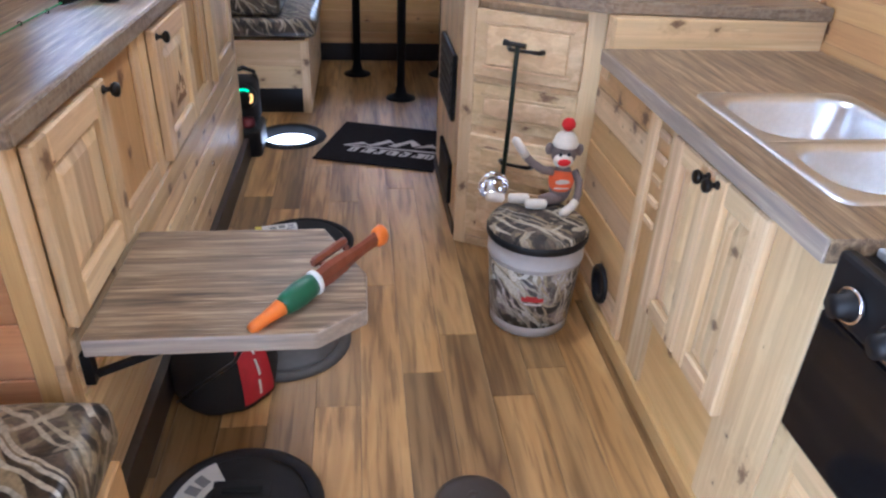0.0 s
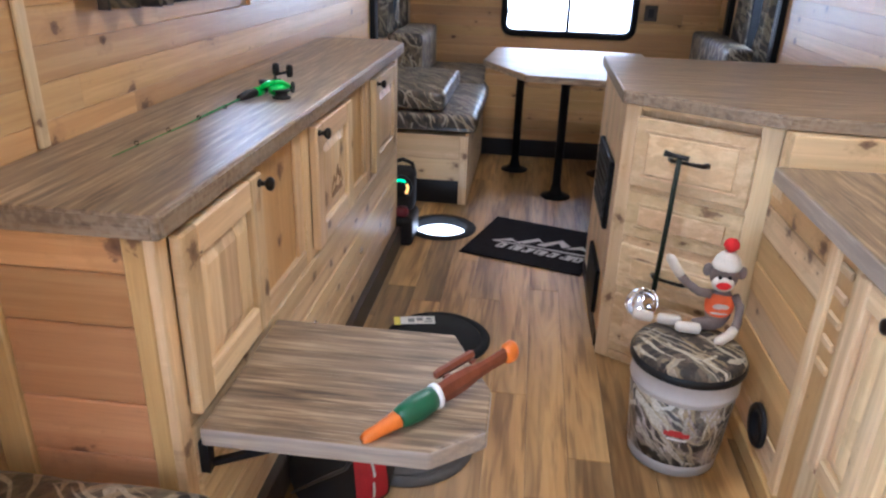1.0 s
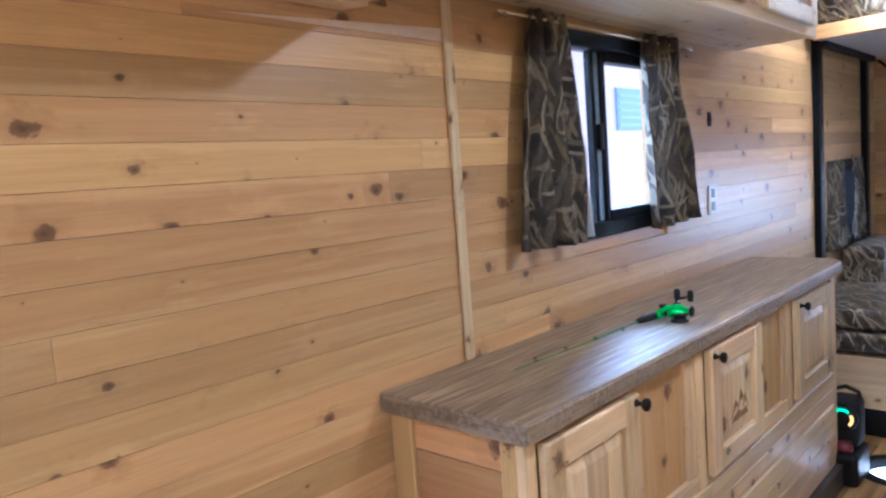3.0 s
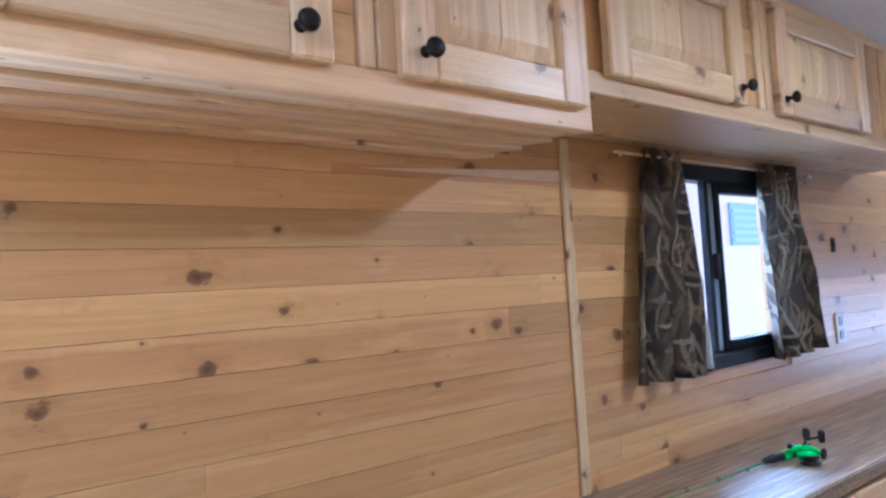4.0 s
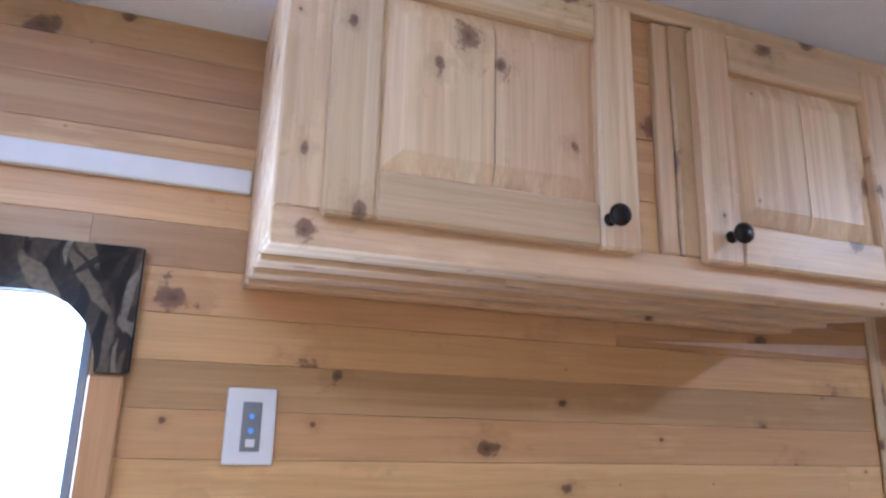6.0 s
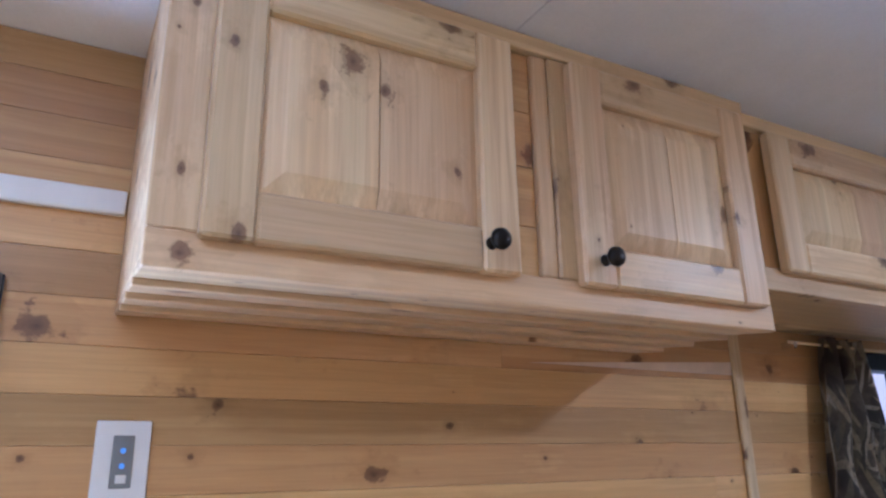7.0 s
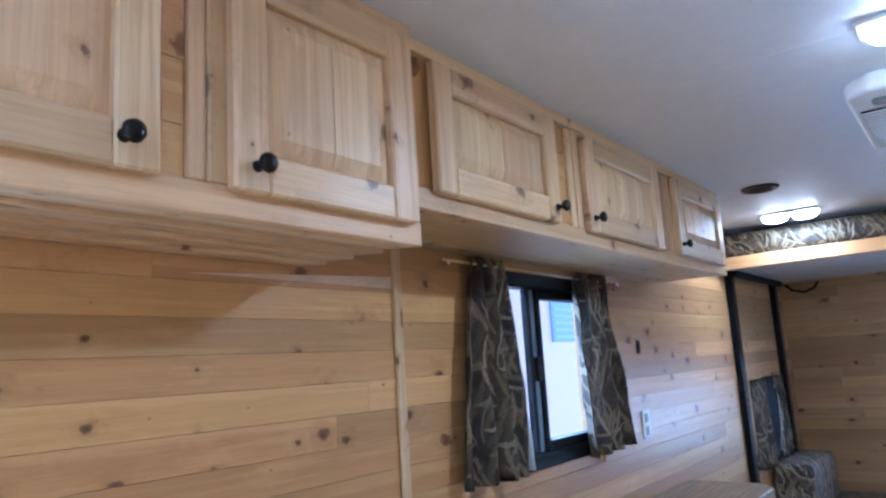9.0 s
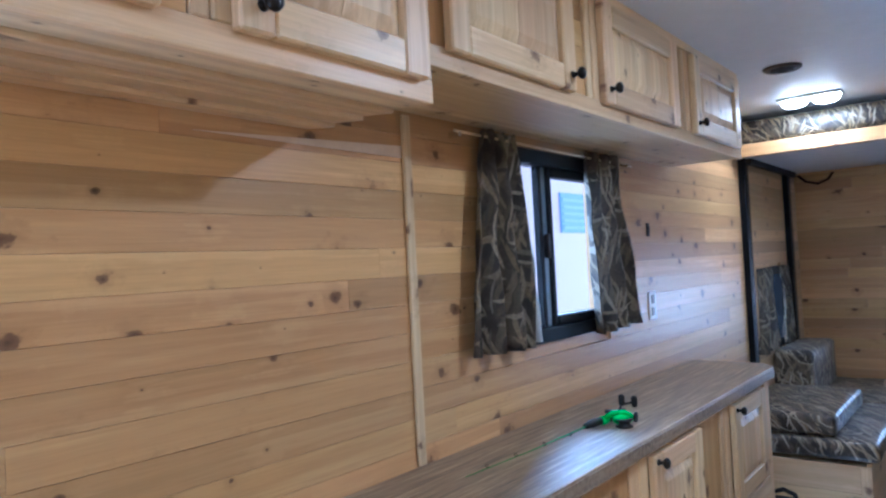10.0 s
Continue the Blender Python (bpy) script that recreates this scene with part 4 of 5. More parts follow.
window_side = thing("window_2", (XL, 2.48, 1.165), "black-framed sliding window in the cedar side wall", "window", kind="structure")
for nm, a, b, c, d in (("frame_bar", 2.176, 2.815, 1.722, 1.768), ("frame_bar", 2.176, 2.815, 1.152, 1.196), ("frame_bar", 2.176, 2.206, 1.196, 1.722), ("frame_bar", 2.785, 2.815, 1.196, 1.722)):
    part(nm, box(XL - 0.05, XL + 0.014, a, b, c, d, 0.004), FRAME, window_side)
SASH = plain("blue_grey_metal_sash", (0.30, 0.38, 0.46), 0.35, 0.5, vary=0.2)
for a, b, m, dx in ((2.338, 2.358, FRAME, -0.006), (2.3585, 2.396, SASH, -0.014), (2.3965, 2.42, FRAME, -0.004)):
    part("sash_bar", box(XL - 0.032, XL + dx, a, b, 1.197, 1.721, 0.003), m, window_side, "blue-grey metal sash" if m is SASH else "")
for c, d in ((1.197, 1.228), (1.69, 1.721)):
    part("sash_bar", box(XL - 0.04, XL, 2.4205, 2.784, c, d, 0.003), FRAME, window_side)
part("latch", box(XL - 0.014, XL + 0.006, 2.365, 2.385, 1.42, 1.50, 0.004), BLACK, window_side)
for a, b in ((2.207, 2.3375), (2.4205, 2.784)):
    p = part("pane", box(XL - 0.030, XL - 0.026, a, b, 1.197, 1.721, 0), GLASS, window_side)
    p.visible_shadow = False

for nm, x, s, (a, b, c, d) in (("window_3", XL, -1, BUNK_WIN_L), ("window_4", XR, 1, BUNK_WIN_R)):
    w = thing(nm, (x, (a + b) / 2, c), "small black-framed bunk window behind camouflage curtains", "window", kind="structure")
    for e in ((a - 0.02, b + 0.02, d - 0.03, d + 0.02), (a - 0.02, b + 0.02, c - 0.02, c + 0.03), (a - 0.02, a + 0.03, c + 0.03, d - 0.03), (b - 0.03, b + 0.02, c + 0.03, d - 0.03)):
        part("frame_bar", box(min(x + s * 0.05, x - s * 0.012), max(x + s * 0.05, x - s * 0.012), *e, 0.003), FRAME, w)
    p = part("pane", box(min(x + s * 0.02, x + s * 0.024), max(x + s * 0.02, x + s * 0.024), a + 0.03, b - 0.03, c + 0.03, d - 0.03, 0), GLASS, w)
    p.visible_shadow = False


def curtain(x, tops, mids, bots, zt, zb, folds, seed, side=1, tilt=0.0):
    """Hanging cloth with folds: its two edges given at the top, the middle and the hem."""
    nu, nv = 36, 26
    bm = bmesh.new()
    front, back = [], []
    for j in range(nv + 1):
        v = j / nv
        k0, k1, k2 = (1 - v) * (1 - 2 * v), 4 * v * (1 - v), v * (2 * v - 1)
        e0 = k0 * tops[0] + k1 * mids[0] + k2 * bots[0]
        e1 = k0 * tops[1] + k1 * mids[1] + k2 * bots[1]
        ra, rb = [], []
        for i in range(nu + 1):
            u = i / nu
            wob = math.sin(2 * math.pi * folds * u + seed + 0.7 * math.sin(3 * v + seed)) * (0.014 + 0.014 * v) + 0.012 * noise.noise(Vector((u * 4, v * 5, seed)))
            y = e0 + (e1 - e0) * u
            z = zt + (zb + tilt * u - zt) * v + 0.004 * noise.noise(Vector((u * 6, v * 6, seed + 3)))
            ra.append(bm.verts.new((x + side * (0.012 + wob), y, z)))
            rb.append(bm.verts.new((x + side * (0.009 + wob), y, z)))
        front.append(ra)
        back.append(rb)
    for g in (front, back):
        for j in range(nv):
            for i in range(nu):
                bm.faces.new((g[j][i], g[j][i + 1], g[j + 1][i + 1], g[j + 1][i]))
    rim = [(0, i) for i in range(nu)] + [(j, nu) for j in range(nv)] + [(nv, i) for i in range(nu, 0, -1)] + [(j, 0) for j in range(nv, 0, -1)]
    for (j, i), (l, k) in zip(rim, rim[1:] + rim[:1]):
        bm.faces.new((front[j][i], front[l][k], back[l][k], back[j][i]))
    return bm


CURT = camo("camo_curtain", 0.75, 0.95, tone=0.68, thin=0.34)
for tops, mids, bots, zb, f, sd, tl in (((1.965, 2.12), (1.905, 2.168), (1.862, 2.18), 1.165, 3.0, 1.0, -0.012), ((2.60, 2.87), (2.59, 2.925), (2.615, 2.992), 1.145, 3.4, 2.2, 0.012)):
    solo("curtain", curtain(-0.574, tops, mids, bots, 1.79, zb, f, sd, 1, tl), CURT, (-0.57, (bots[0] + bots[1]) / 2, zb), "camouflage-print curtain gathered at the side window", "curtain", "curtains at the side window", smooth=True)
solo("curtain", curtain(-0.59, (2.135, 2.17), (2.17, 2.22), (2.19, 2.262), 1.74, 1.165, 1.2, 4.0), plain("pale_curtain_lining", (0.5, 0.55, 0.6), 0.7, vary=0.3, scale=30), (-0.58, 2.2, 1.165), "pale blue-grey curtain lining folded back at the window", "curtain", "curtains at the side window", smooth=True)
rod = thing("curtain_rod", (-0.565, 2.42, 1.766), "thin brass curtain rod over the side window", "curtain rod")
part("rod", tube([(-0.566, 1.85, 1.772), (-0.566, 2.99, 1.764)], 0.0042, 8), plain("brass", (0.75, 0.6, 0.36), 0.3, 0.8, bump=0), rod, "", True)
for y in (1.87, 2.97):
    part("bracket", box(XL, -0.562, y - 0.006, y + 0.006, 1.757, 1.775, 0.002), CHROME, rod)
for x, s, rows in ((-0.588, 1, ((4.80, 5.14), (5.34, 5.52))), (1.648, -1, ((4.72, 4.92), (5.12, 5.40)))):
    for i, (a, b) in enumerate(rows):
        solo("curtain", curtain(x, (a, b), (a + 0.02, b - 0.01), (a - 0.03, b + 0.02), 1.30 if s > 0 else 1.50, 0.79 if s > 0 else 0.70, 2.2, 5.0 + i, s), CURT, (x, (a + b) / 2, 0.79), "camouflage-print curtain at the bunk window", "curtain", "curtains at the bunk windows", smooth=True)

# entry door opening, its arched valance and trim
arc = [(0.146 - 0.095 + 0.095 * math.cos(radians(a)), 1.69 - 0.11 + 0.11 * math.sin(radians(a))) for a in range(0, 91, 10)]
outline = [(0.19, 1.58), (0.19, 1.765), (-0.80, 1.765), (-0.80, 1.58), (-0.66, 1.58), (-0.66, 1.69)] + arc[::-1]
vb = bmesh.new()
vs = [vb.verts.new((XL + 0.003, y, z)) for y, z in outline]
f = vb.faces.new(vs)
r = bmesh.ops.extrude_face_region(vb, geom=[f])
for v in r["geom"]:
    if isinstance(v, bmesh.types.BMVert):
        v.co.x = XL + 0.022
bmesh.ops.triangulate(vb, faces=[q for q in vb.faces if len(q.verts) > 4])
val = thing("valance", (XL, -0.3, 1.58), "camouflage-covered arched valance over the entry door", "valance")
part("face", vb, CURT, val)
part("return", box(XL + 0.002, XL + 0.02, 0.1905, 0.1925, 1.582, 1.764, 0), BLACK, val, "dark folded edge")
door = thing("door_1", (XL, -0.3, 0), "open entry doorway with a cedar casing, bright daylight outside", "door", kind="structure")
part("casing", box(XL + 0.001, XL + 0.018, 0.139, 0.186, 0.0, 1.577, 0.003), wood("wall", "z", "x"), door)
part("casing", box(XL + 0.001, XL + 0.018, -0.70, -0.665, 0.0, 1.577, 0.003), wood("wall", "z", "x"), door)
part("jamb", box(XL - 0.08, XL + 0.001, 0.124, 0.1375, 0.0, 1.69, 0.002), plain("grey_door_jamb", (0.25, 0.28, 0.33), 0.5), door, "grey metal jamb")
part("jamb", box(XL - 0.07, XL, -0.63, -0.622, 0.0, 1.69, 0.002), plain("grey_metal_jamb", (0.25, 0.28, 0.33), 0.5), door)
solo("trim", box(XL + 0.001, XL + 0.016, -0.9, 0.336, 1.874, 1.914, 0.004, 2), WHITE, (XL, -0.3, 1.874), "white plastic cable cover along the wall", "trim", kind="structure")
solo("trim", box(XL + 0.0005, XL + 0.011, 1.668, 1.698, 0.923, 1.795, 0.003), wood("cabinet", "z", "x"), (XL, 1.68, 0.9), "pale upright cedar batten over the wall joint", "trim", kind="structure")
# thin pale wedge laid on the wall boards, tapering away from the batten
wb = bmesh.new()
for x in (XL + 0.0006, XL + 0.003):
    wb.faces.new([wb.verts.new((x, y, z)) for y, z in ((1.09, 1.688), (1.667, 1.686), (1.667, 1.716))])
wl = list(wb.verts)
for k in range(3):
    wb.faces.new((wl[k], wl[(k + 1) % 3], wl[3 + (k + 1) % 3], wl[3 + k]))
solo("trim", wb, plain("pale_sliver", (0.74, 0.60, 0.46), 0.45, vary=0.15), (XL, 1.4, 1.69), "pale tapering sliver on the wall boards", "trim", kind="structure")

# ---- plates on the walls ----


def plate(name, x, y0, y1, z0, z1, mat, label, cat, inserts, side=1):
    p = thing(name, (x, (y0 + y1) / 2, z0), label, cat)
    part("cover", box(min(x, x + side * 0.007), max(x, x + side * 0.007), y0, y1, z0, z1, 0.003, 2), mat, p)
    for nm, a, b, c, d, m, lab in inserts:
        part(nm, box(min(x + side * 0.006, x + side * 0.010), max(x + side * 0.006, x + side * 0.010), a, b, c, d, 0.001), m, p, lab)
    return p


GREY = plain("grey_switch_insert", (0.22, 0.23, 0.24), 0.4)
BLUE_LED = glow("blue_indicator", (0.25, 0.5, 1.0), 0.6)
sp = plate("switch_plate", XL, 0.332, 0.406, 1.455, 1.568, WHITE, "white wall switch plate with a grey panel of buttons", "switch", [("button_panel", 0.356, 0.384, 1.475, 1.547, GREY, "grey button panel")])
for i, z in enumerate((1.526, 1.505)):
    part("button", lathe([(0, 0), (0.004, 0), (0.004, 0.002), (0, 0.0025)], (XL + 0.010, 0.370, z), 12, "x"), BLUE_LED, sp, "blue lit button")
part("button", box(XL + 0.0102, XL + 0.013, 0.363, 0.377, 1.481, 1.493, 0.001), WHITE, sp)
plate("outlet", XL, 0.345, 0.417, 1.262, 1.374, BLACK, "black double socket plate on the cedar wall", "socket", [("socket", 0.366, 0.396, 1.325, 1.36, RUBBER, ""), ("socket", 0.366, 0.396, 1.276, 1.311, RUBBER, "")])
plate("outlet", XL, 3.165, 3.237, 1.145, 1.262, WHITE, "white double socket plate on the cedar wall", "socket", [("socket", 3.186, 3.216, 1.212, 1.246, GREY, ""), ("socket", 3.186, 3.216, 1.161, 1.195, GREY, "")])
plate("switch_plate", XL, 3.187, 3.215, 1.492, 1.548, BLACK, "small dark switch on the cedar wall", "switch", [("rocker", 3.194, 3.208, 1.505, 1.535, IRON, "")])
fs = thing("switch_plate", (1.175, YF, 0.84), "dark brown socket plate on the front wall", "switch")
part("cover", box(1.13, 1.222, YF - 0.008, YF, 0.845, 0.955, 0.003), DARKBASE, fs)
part("rocker", box(1.155, 1.197, YF - 0.011, YF - 0.007, 0.87, 0.93, 0.001), BLACK, fs)
plate("outlet", XR, 2.13, 2.20, 1.0, 1.12, DARKBASE, "dark brown socket plate above the worktop", "socket", [("socket", 2.15, 2.18, 1.02, 1.1, BLACK, "")], -1)
solo("trim", box(XR - 0.012, XR - 0.0005, 2.40, 2.43, 0.926, 2.1, 0.003), wood("cabinet", "z", "x"), (XR, 2.41, 0.92), "pale upright cedar batten on the far wall", "trim", kind="structure")
wl_ = thing("wall_light", (0.57, YF, 1.36), "small white courtesy light above the front window", "lamp")
part("body", box(0.53, 0.61, YF - 0.02, YF, 1.36, 1.39, 0.006, 2), WHITE, wl_)

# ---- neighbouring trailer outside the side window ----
# daylight on the trailer side is put in as emission over a dark base
nw, ntree, nb_, nnode = tree("self_lit_trailer_side")
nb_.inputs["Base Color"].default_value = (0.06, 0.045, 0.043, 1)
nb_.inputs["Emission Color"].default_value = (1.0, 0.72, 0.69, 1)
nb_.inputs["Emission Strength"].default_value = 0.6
solo("backdrop", box(-2.26, -2.2, 4.25, 7.5, -0.6, 2.35, 0), nw, (-2.23, 6.2, -0.6), "pale pink side of a neighbouring trailer, self-lit as by daylight", "backdrop", kind="structure")
vent_out = thing("wall_vent", (-2.2, 5.6, 1.62), "blue louvred panel on the neighbouring trailer, self-lit as by daylight", "vent")
# panel and its louvres glow too, in place of daylight falling on them
part("panel", box(-2.2, -2.185, 5.37, 5.82, 1.63, 1.955, 0.003), glow("self_lit_blue_panel", (0.20, 0.34, 0.70), 0.85), vent_out)
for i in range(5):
    part("louvre", box(-2.186, -2.178, 5.40, 5.79, 1.66 + i * 0.056, 1.685 + i * 0.056, 0.002), glow("self_lit_blue_louvre", (0.30, 0.44, 0.78), 0.85), vent_out)

# ---- lift bed on its rails ----
for x, s in ((XL, 1), (XR, -1)):
    for y in (4.62, 5.66):
        rl = thing("bed_rail", (x, y, 0.45), "black steel bed-lift rail fixed upright to the wall", "rail", "bed-lift rails")
        part("channel", box(min(x, x + s * 0.035), max(x, x + s * 0.035), y - 0.04, y + 0.04, 0.62, 2.14, 0.003), FRAME, rl)
        part("slot", box(min(x + s * 0.0345, x + s * 0.037), max(x + s * 0.0345, x + s * 0.037), y - 0.008, y + 0.008, 0.64, 2.1, 0), IRON, rl)
bed = thing("lift_bed", (0.53, 5.1, 1.93), "cedar-edged lift bed raised under the ceiling", "bed")
part("front_beam", box(-0.555, 1.615, 4.43, 4.465, 1.925, 1.995, 0.003), wood("niche", "x", "y"), bed)
part("back_beam", box(-0.555, 1.615, 5.83, 5.86, 1.925, 1.995, 0.003), wood("niche", "x", "y"), bed)
part("base_board", box(-0.555, 1.615, 4.466, 5.829, 1.935, 1.96, 0), plain("pale_bed_board", (0.55, 0.54, 0.54), 0.5), bed, "pale grey underside board")
for x in (-0.56, 1.585):
    part("end_bracket", box(x, x + 0.035, 4.58, 5.70, 1.90, 1.934, 0.003), FRAME, bed)
solo("mattress", cushion(-0.55, 1.61, 4.44, 5.84, 1.997, 2.125, 0.006, 12, 11), CAMO, (0.53, 5.1, 1.997), "camouflage-covered mattress on the lift bed", "mattress", smooth=True)
solo("cable", tube([(-0.585, YF - 0.01, 1.95), (-0.52, YF - 0.02, 1.885), (-0.44, YF - 0.03, 1.862), (-0.37, YF - 0.03, 1.89), (-0.335, YF - 0.02, 1.95)], 0.009, 10), RUBBER, (-0.46, YF, 1.86), "black cable loop hanging by the front wall", "cable", smooth=True)

# ---- ceiling fixtures ----


def dome_lamp(cx, cy, watts):
    lp = thing("ceiling_light", (cx, cy, ZC), "twin oval dome ceiling light, switched on", "lamp", "ceiling lights")
    part("base", box(cx - 0.145, cx + 0.145, cy - 0.055, cy + 0.055, ZC - 0.014, ZC, 0.006, 2), WHITE, lp)
    for s in (-0.07, 0.07):
        bm = lathe([(0.064, 0.0), (0.062, 0.012), (0.05, 0.026), (0.03, 0.033), (0.0, 0.035)], (0, 0, 0), 28, "-z")
        bmesh.ops.scale(bm, vec=(1, 0.75, 1), verts=bm.verts)
        part("diffuser", turned(bm, Matrix.Translation((cx + s, cy, ZC - 0.0145))), LAMP_GLOW, lp, "glowing white diffuser", True)
    area("lamp_light", look((cx, cy, ZC - 0.056), (cx, cy, 0)), 0.16, 0.16, watts, WARM, True)


dome_lamp(-0.14, 4.22, 6.5)
dome_lamp(0.585, 2.07, LAMP_W)
dome_lamp(0.585, -0.15, 4.0)
spk = thing("speaker", (-0.11, 3.52, ZC), "round dark ceiling speaker", "speaker")
part("ring", lathe([(0.052, 0), (0.075, 0), (0.075, 0.006), (0.066, 0.012), (0.052, 0.010)], (-0.11, 3.52, ZC), 32, "-z"), DARKBASE, spk, "", True)
part("grille", lathe([(0.0, 0.008), (0.04, 0.007), (0.0525, 0.004)], (-0.11, 3.52, ZC), 32, "-z"), RUBBER, spk, "", True)
ac = thing("air_conditioner", (0.62, 2.72, ZC), "white ceiling air-conditioner shroud with dark grilles", "air conditioner")
part("shroud", prism([(0.36, 2.42), (0.42, 2.36), (0.84, 2.36), (0.90, 2.42), (0.90, 3.04), (0.84, 3.10), (0.42, 3.10), (0.36, 3.04)], 2.105, ZC - 0.001, 0.02, 3), WHITE, ac, "", True)
for s in (0.0, 0.27):
    g = part("grille", box(0.385 + s, 0.60 + s, 2.53, 2.98, 2.1015, 2.104, 0), RUBBER, ac, "dark return-air grille")
    for i in range(15):
        part("slat", box(0.385 + s, 0.60 + s, 2.535 + i * 0.03, 2.549 + i * 0.03, 2.0975, 2.1014, 0.001), WHITE, g)
part("dial", lathe([(0, 0), (0.02, 0), (0.018, 0.012), (0, 0.013)], (0.44, 2.45, 2.105), 20, "-z"), GREY, ac, "", True)

# ---- floor: hole sleeves, lids, mat ----
sleeve = thing("ice_hole_sleeve", (HOLE[0], HOLE[1], 0), "black ring round an open ice hole, bright ground below", "hole cover")
part("ring", lathe([(0.130, -0.055), (0.130, 0.006), (0.138, 0.012), (0.168, 0.009), (0.178, 0.0008)], (HOLE[0], HOLE[1], 0), 48), RUBBER, sleeve, "", True)


def lid(cx, cy, r, label, handle=True, mat=RUBBER):
    l = thing("ice_hole_cover", (cx, cy, 0), label, "hole cover", "ice hole covers")
    part("rim", lathe([(r, 0.0), (r, 0.006), (r - 0.012, 0.014), (r - 0.03, 0.013), (r - 0.033, 0.009)], (cx, cy, 0.0005), 56), mat, l, "", True)
    part("cap", lathe([(r - 0.033, 0.008), (r - 0.04, 0.017), (0.0, 0.019)], (cx, cy, 0.0005), 56), mat, l, "", True)
    if handle:
        part("hand_recess", box(cx - 0.065, cx + 0.065, cy + 0.02, cy + 0.075, 0.0185, 0.021, 0.001), BLACK, l)
        part("grip", box(cx - 0.045, cx + 0.045, cy + 0.036, cy + 0.052, 0.0212, 0.026, 0.002), RUBBER, l)
    return l


LIDMAT = plain("charcoal_lid_plastic", (0.028, 0.027, 0.029), 0.6, vary=0.3, spec=0.3)
GREYLID = plain("worn_grey_lid_plastic", (0.07, 0.066, 0.062), 0.5, vary=0.3)
YEL = plain("yellow_sticker", (0.75, 0.65, 0.08), 0.5)
PAPER = plain("white_sticker", (0.72, 0.72, 0.69), 0.5, vary=0.1)
l2 = lid(0.072, 2.655, 0.188, "black ice hole lid with a yellow and white sticker", False)
ML = Matrix.Translation((-0.02, 2.74, 0.0205)) @ pose(0, 0, 0, 0, 0, 12) @ Matrix.Diagonal((0.8, 0.9, 1, 1))
part("sticker", turned(box(-0.075, 0.085, -0.03, 0.03, -0.001, 0.0008, 0), ML), PAPER, l2, "white sticker")
part("sticker", turned(box(-0.105, -0.076, -0.035, 0.03, -0.001, 0.0008, 0), ML), YEL, l2, "yellow sticker")
for a, b, c, d in ((-0.04, -0.01, -0.018, 0.012), (0.0, 0.03, -0.008, 0.018), (0.035, 0.075, -0.02, -0.01), (0.045, 0.07, 0.0, 0.016)):
    part("print_mark", turned(box(a, b, c, d, 0.0009, 0.0012, 0), ML), GREY, l2)
l3 = lid(0.012, 1.452, 0.186, "charcoal ice hole lid with a curved pale sticker", True, LIDMAT)
sb = bmesh.new()
ring = []
for i in range(13):
    a = radians(118 + i * 8)
    ring.append([sb.verts.new((0.012 + rr * math.cos(a), 1.452 + rr * math.sin(a), 0.0196 - (0.0015 if rr > 0.12 else 0))) for rr in (0.150, 0.085)])
for p, q in zip(ring, ring[1:]):
    sb.faces.new((p[0], q[0], q[1], p[1]))
ex = bmesh.ops.extrude_face_region(sb, geom=sb.faces[:])
for v in ex["geom"]:
    if isinstance(v, bmesh.types.BMVert):
        v.co.z += 0.0008
part("sticker", sb, PAPER, l3, "pale printed sticker")
for k, a in enumerate((140, 155, 172, 190)):
    part("print_mark", turned(box(-0.016, 0.016, -0.011, 0.011, 0, 0.0012, 0), Matrix.Translation((0.012 + 0.118 * math.cos(radians(a)), 1.452 + 0.118 * math.sin(radians(a)), 0.0203)) @ pose(0, 0, 0, 0, 0, a)), GREY, l3)
lid(0.062, 2.072, 0.19, "worn grey ice hole lid under the flap shelf", False, GREYLID)
cap = thing("drain_cap", (0.527, 1.42, 0), "small dark brown round cap on the floor", "cap")
BROWNCAP = plain("dark_brown_cap", (0.05, 0.036, 0.028), 0.35)
part("disc", lathe([(0.09, 0.0), (0.09, 0.012), (0.08, 0.022), (0.05, 0.026), (0.0, 0.027)], (0.527, 1.42, 0), 40), BROWNCAP, cap, "", True)
part("button", lathe([(0.012, 0.026), (0.010, 0.031), (0.0, 0.032)], (0.527, 1.44, 0), 20), BROWNCAP, cap, "", True)

MM = Matrix.Translation((0.066, 3.452, 0)) @ pose(0, 0, 0, 0, 0, -17.3)
mat_t = thing("floor_mat", (0.35, 3.6, 0), "black floor mat with a pale printed mountain emblem", "mat")
part("carpet", turned(box(0.0, 0.575, 0.0, 0.515, 0.0005, 0.009, 0.003), MM), plain("black_mat_pile", (0.012, 0.010, 0.012), 0.95, vary=0.5, bump=0.4, scale=300, spec=0.1), mat_t)
PALE = plain("pale_mat_print", (0.5, 0.46, 0.44), 0.9, vary=0.3, bump=0.3, scale=300)


def flat_shape(points, m, z, h=0.0008):
    return turned(prism(points, z, z + h), m)


for peak in ([(0.10, 0.20), (0.17, 0.255), (0.235, 0.205), (0.19, 0.228)], [(0.20, 0.215), (0.29, 0.315), (0.335, 0.262), (0.30, 0.285), (0.25, 0.225)],
             [(0.30, 0.235), (0.40, 0.345), (0.455, 0.285), (0.42, 0.255), (0.395, 0.305), (0.345, 0.23)], [(0.43, 0.245), (0.505, 0.315), (0.565, 0.245), (0.51, 0.275)]):
    part("emblem", flat_shape(peak, MM, 0.0092), PALE, mat_t, "pale mountain outline")
part("emblem_base", flat_shape([(0.09, 0.188), (0.565, 0.205), (0.565, 0.22), (0.10, 0.20)], MM, 0.0092), PALE, mat_t)
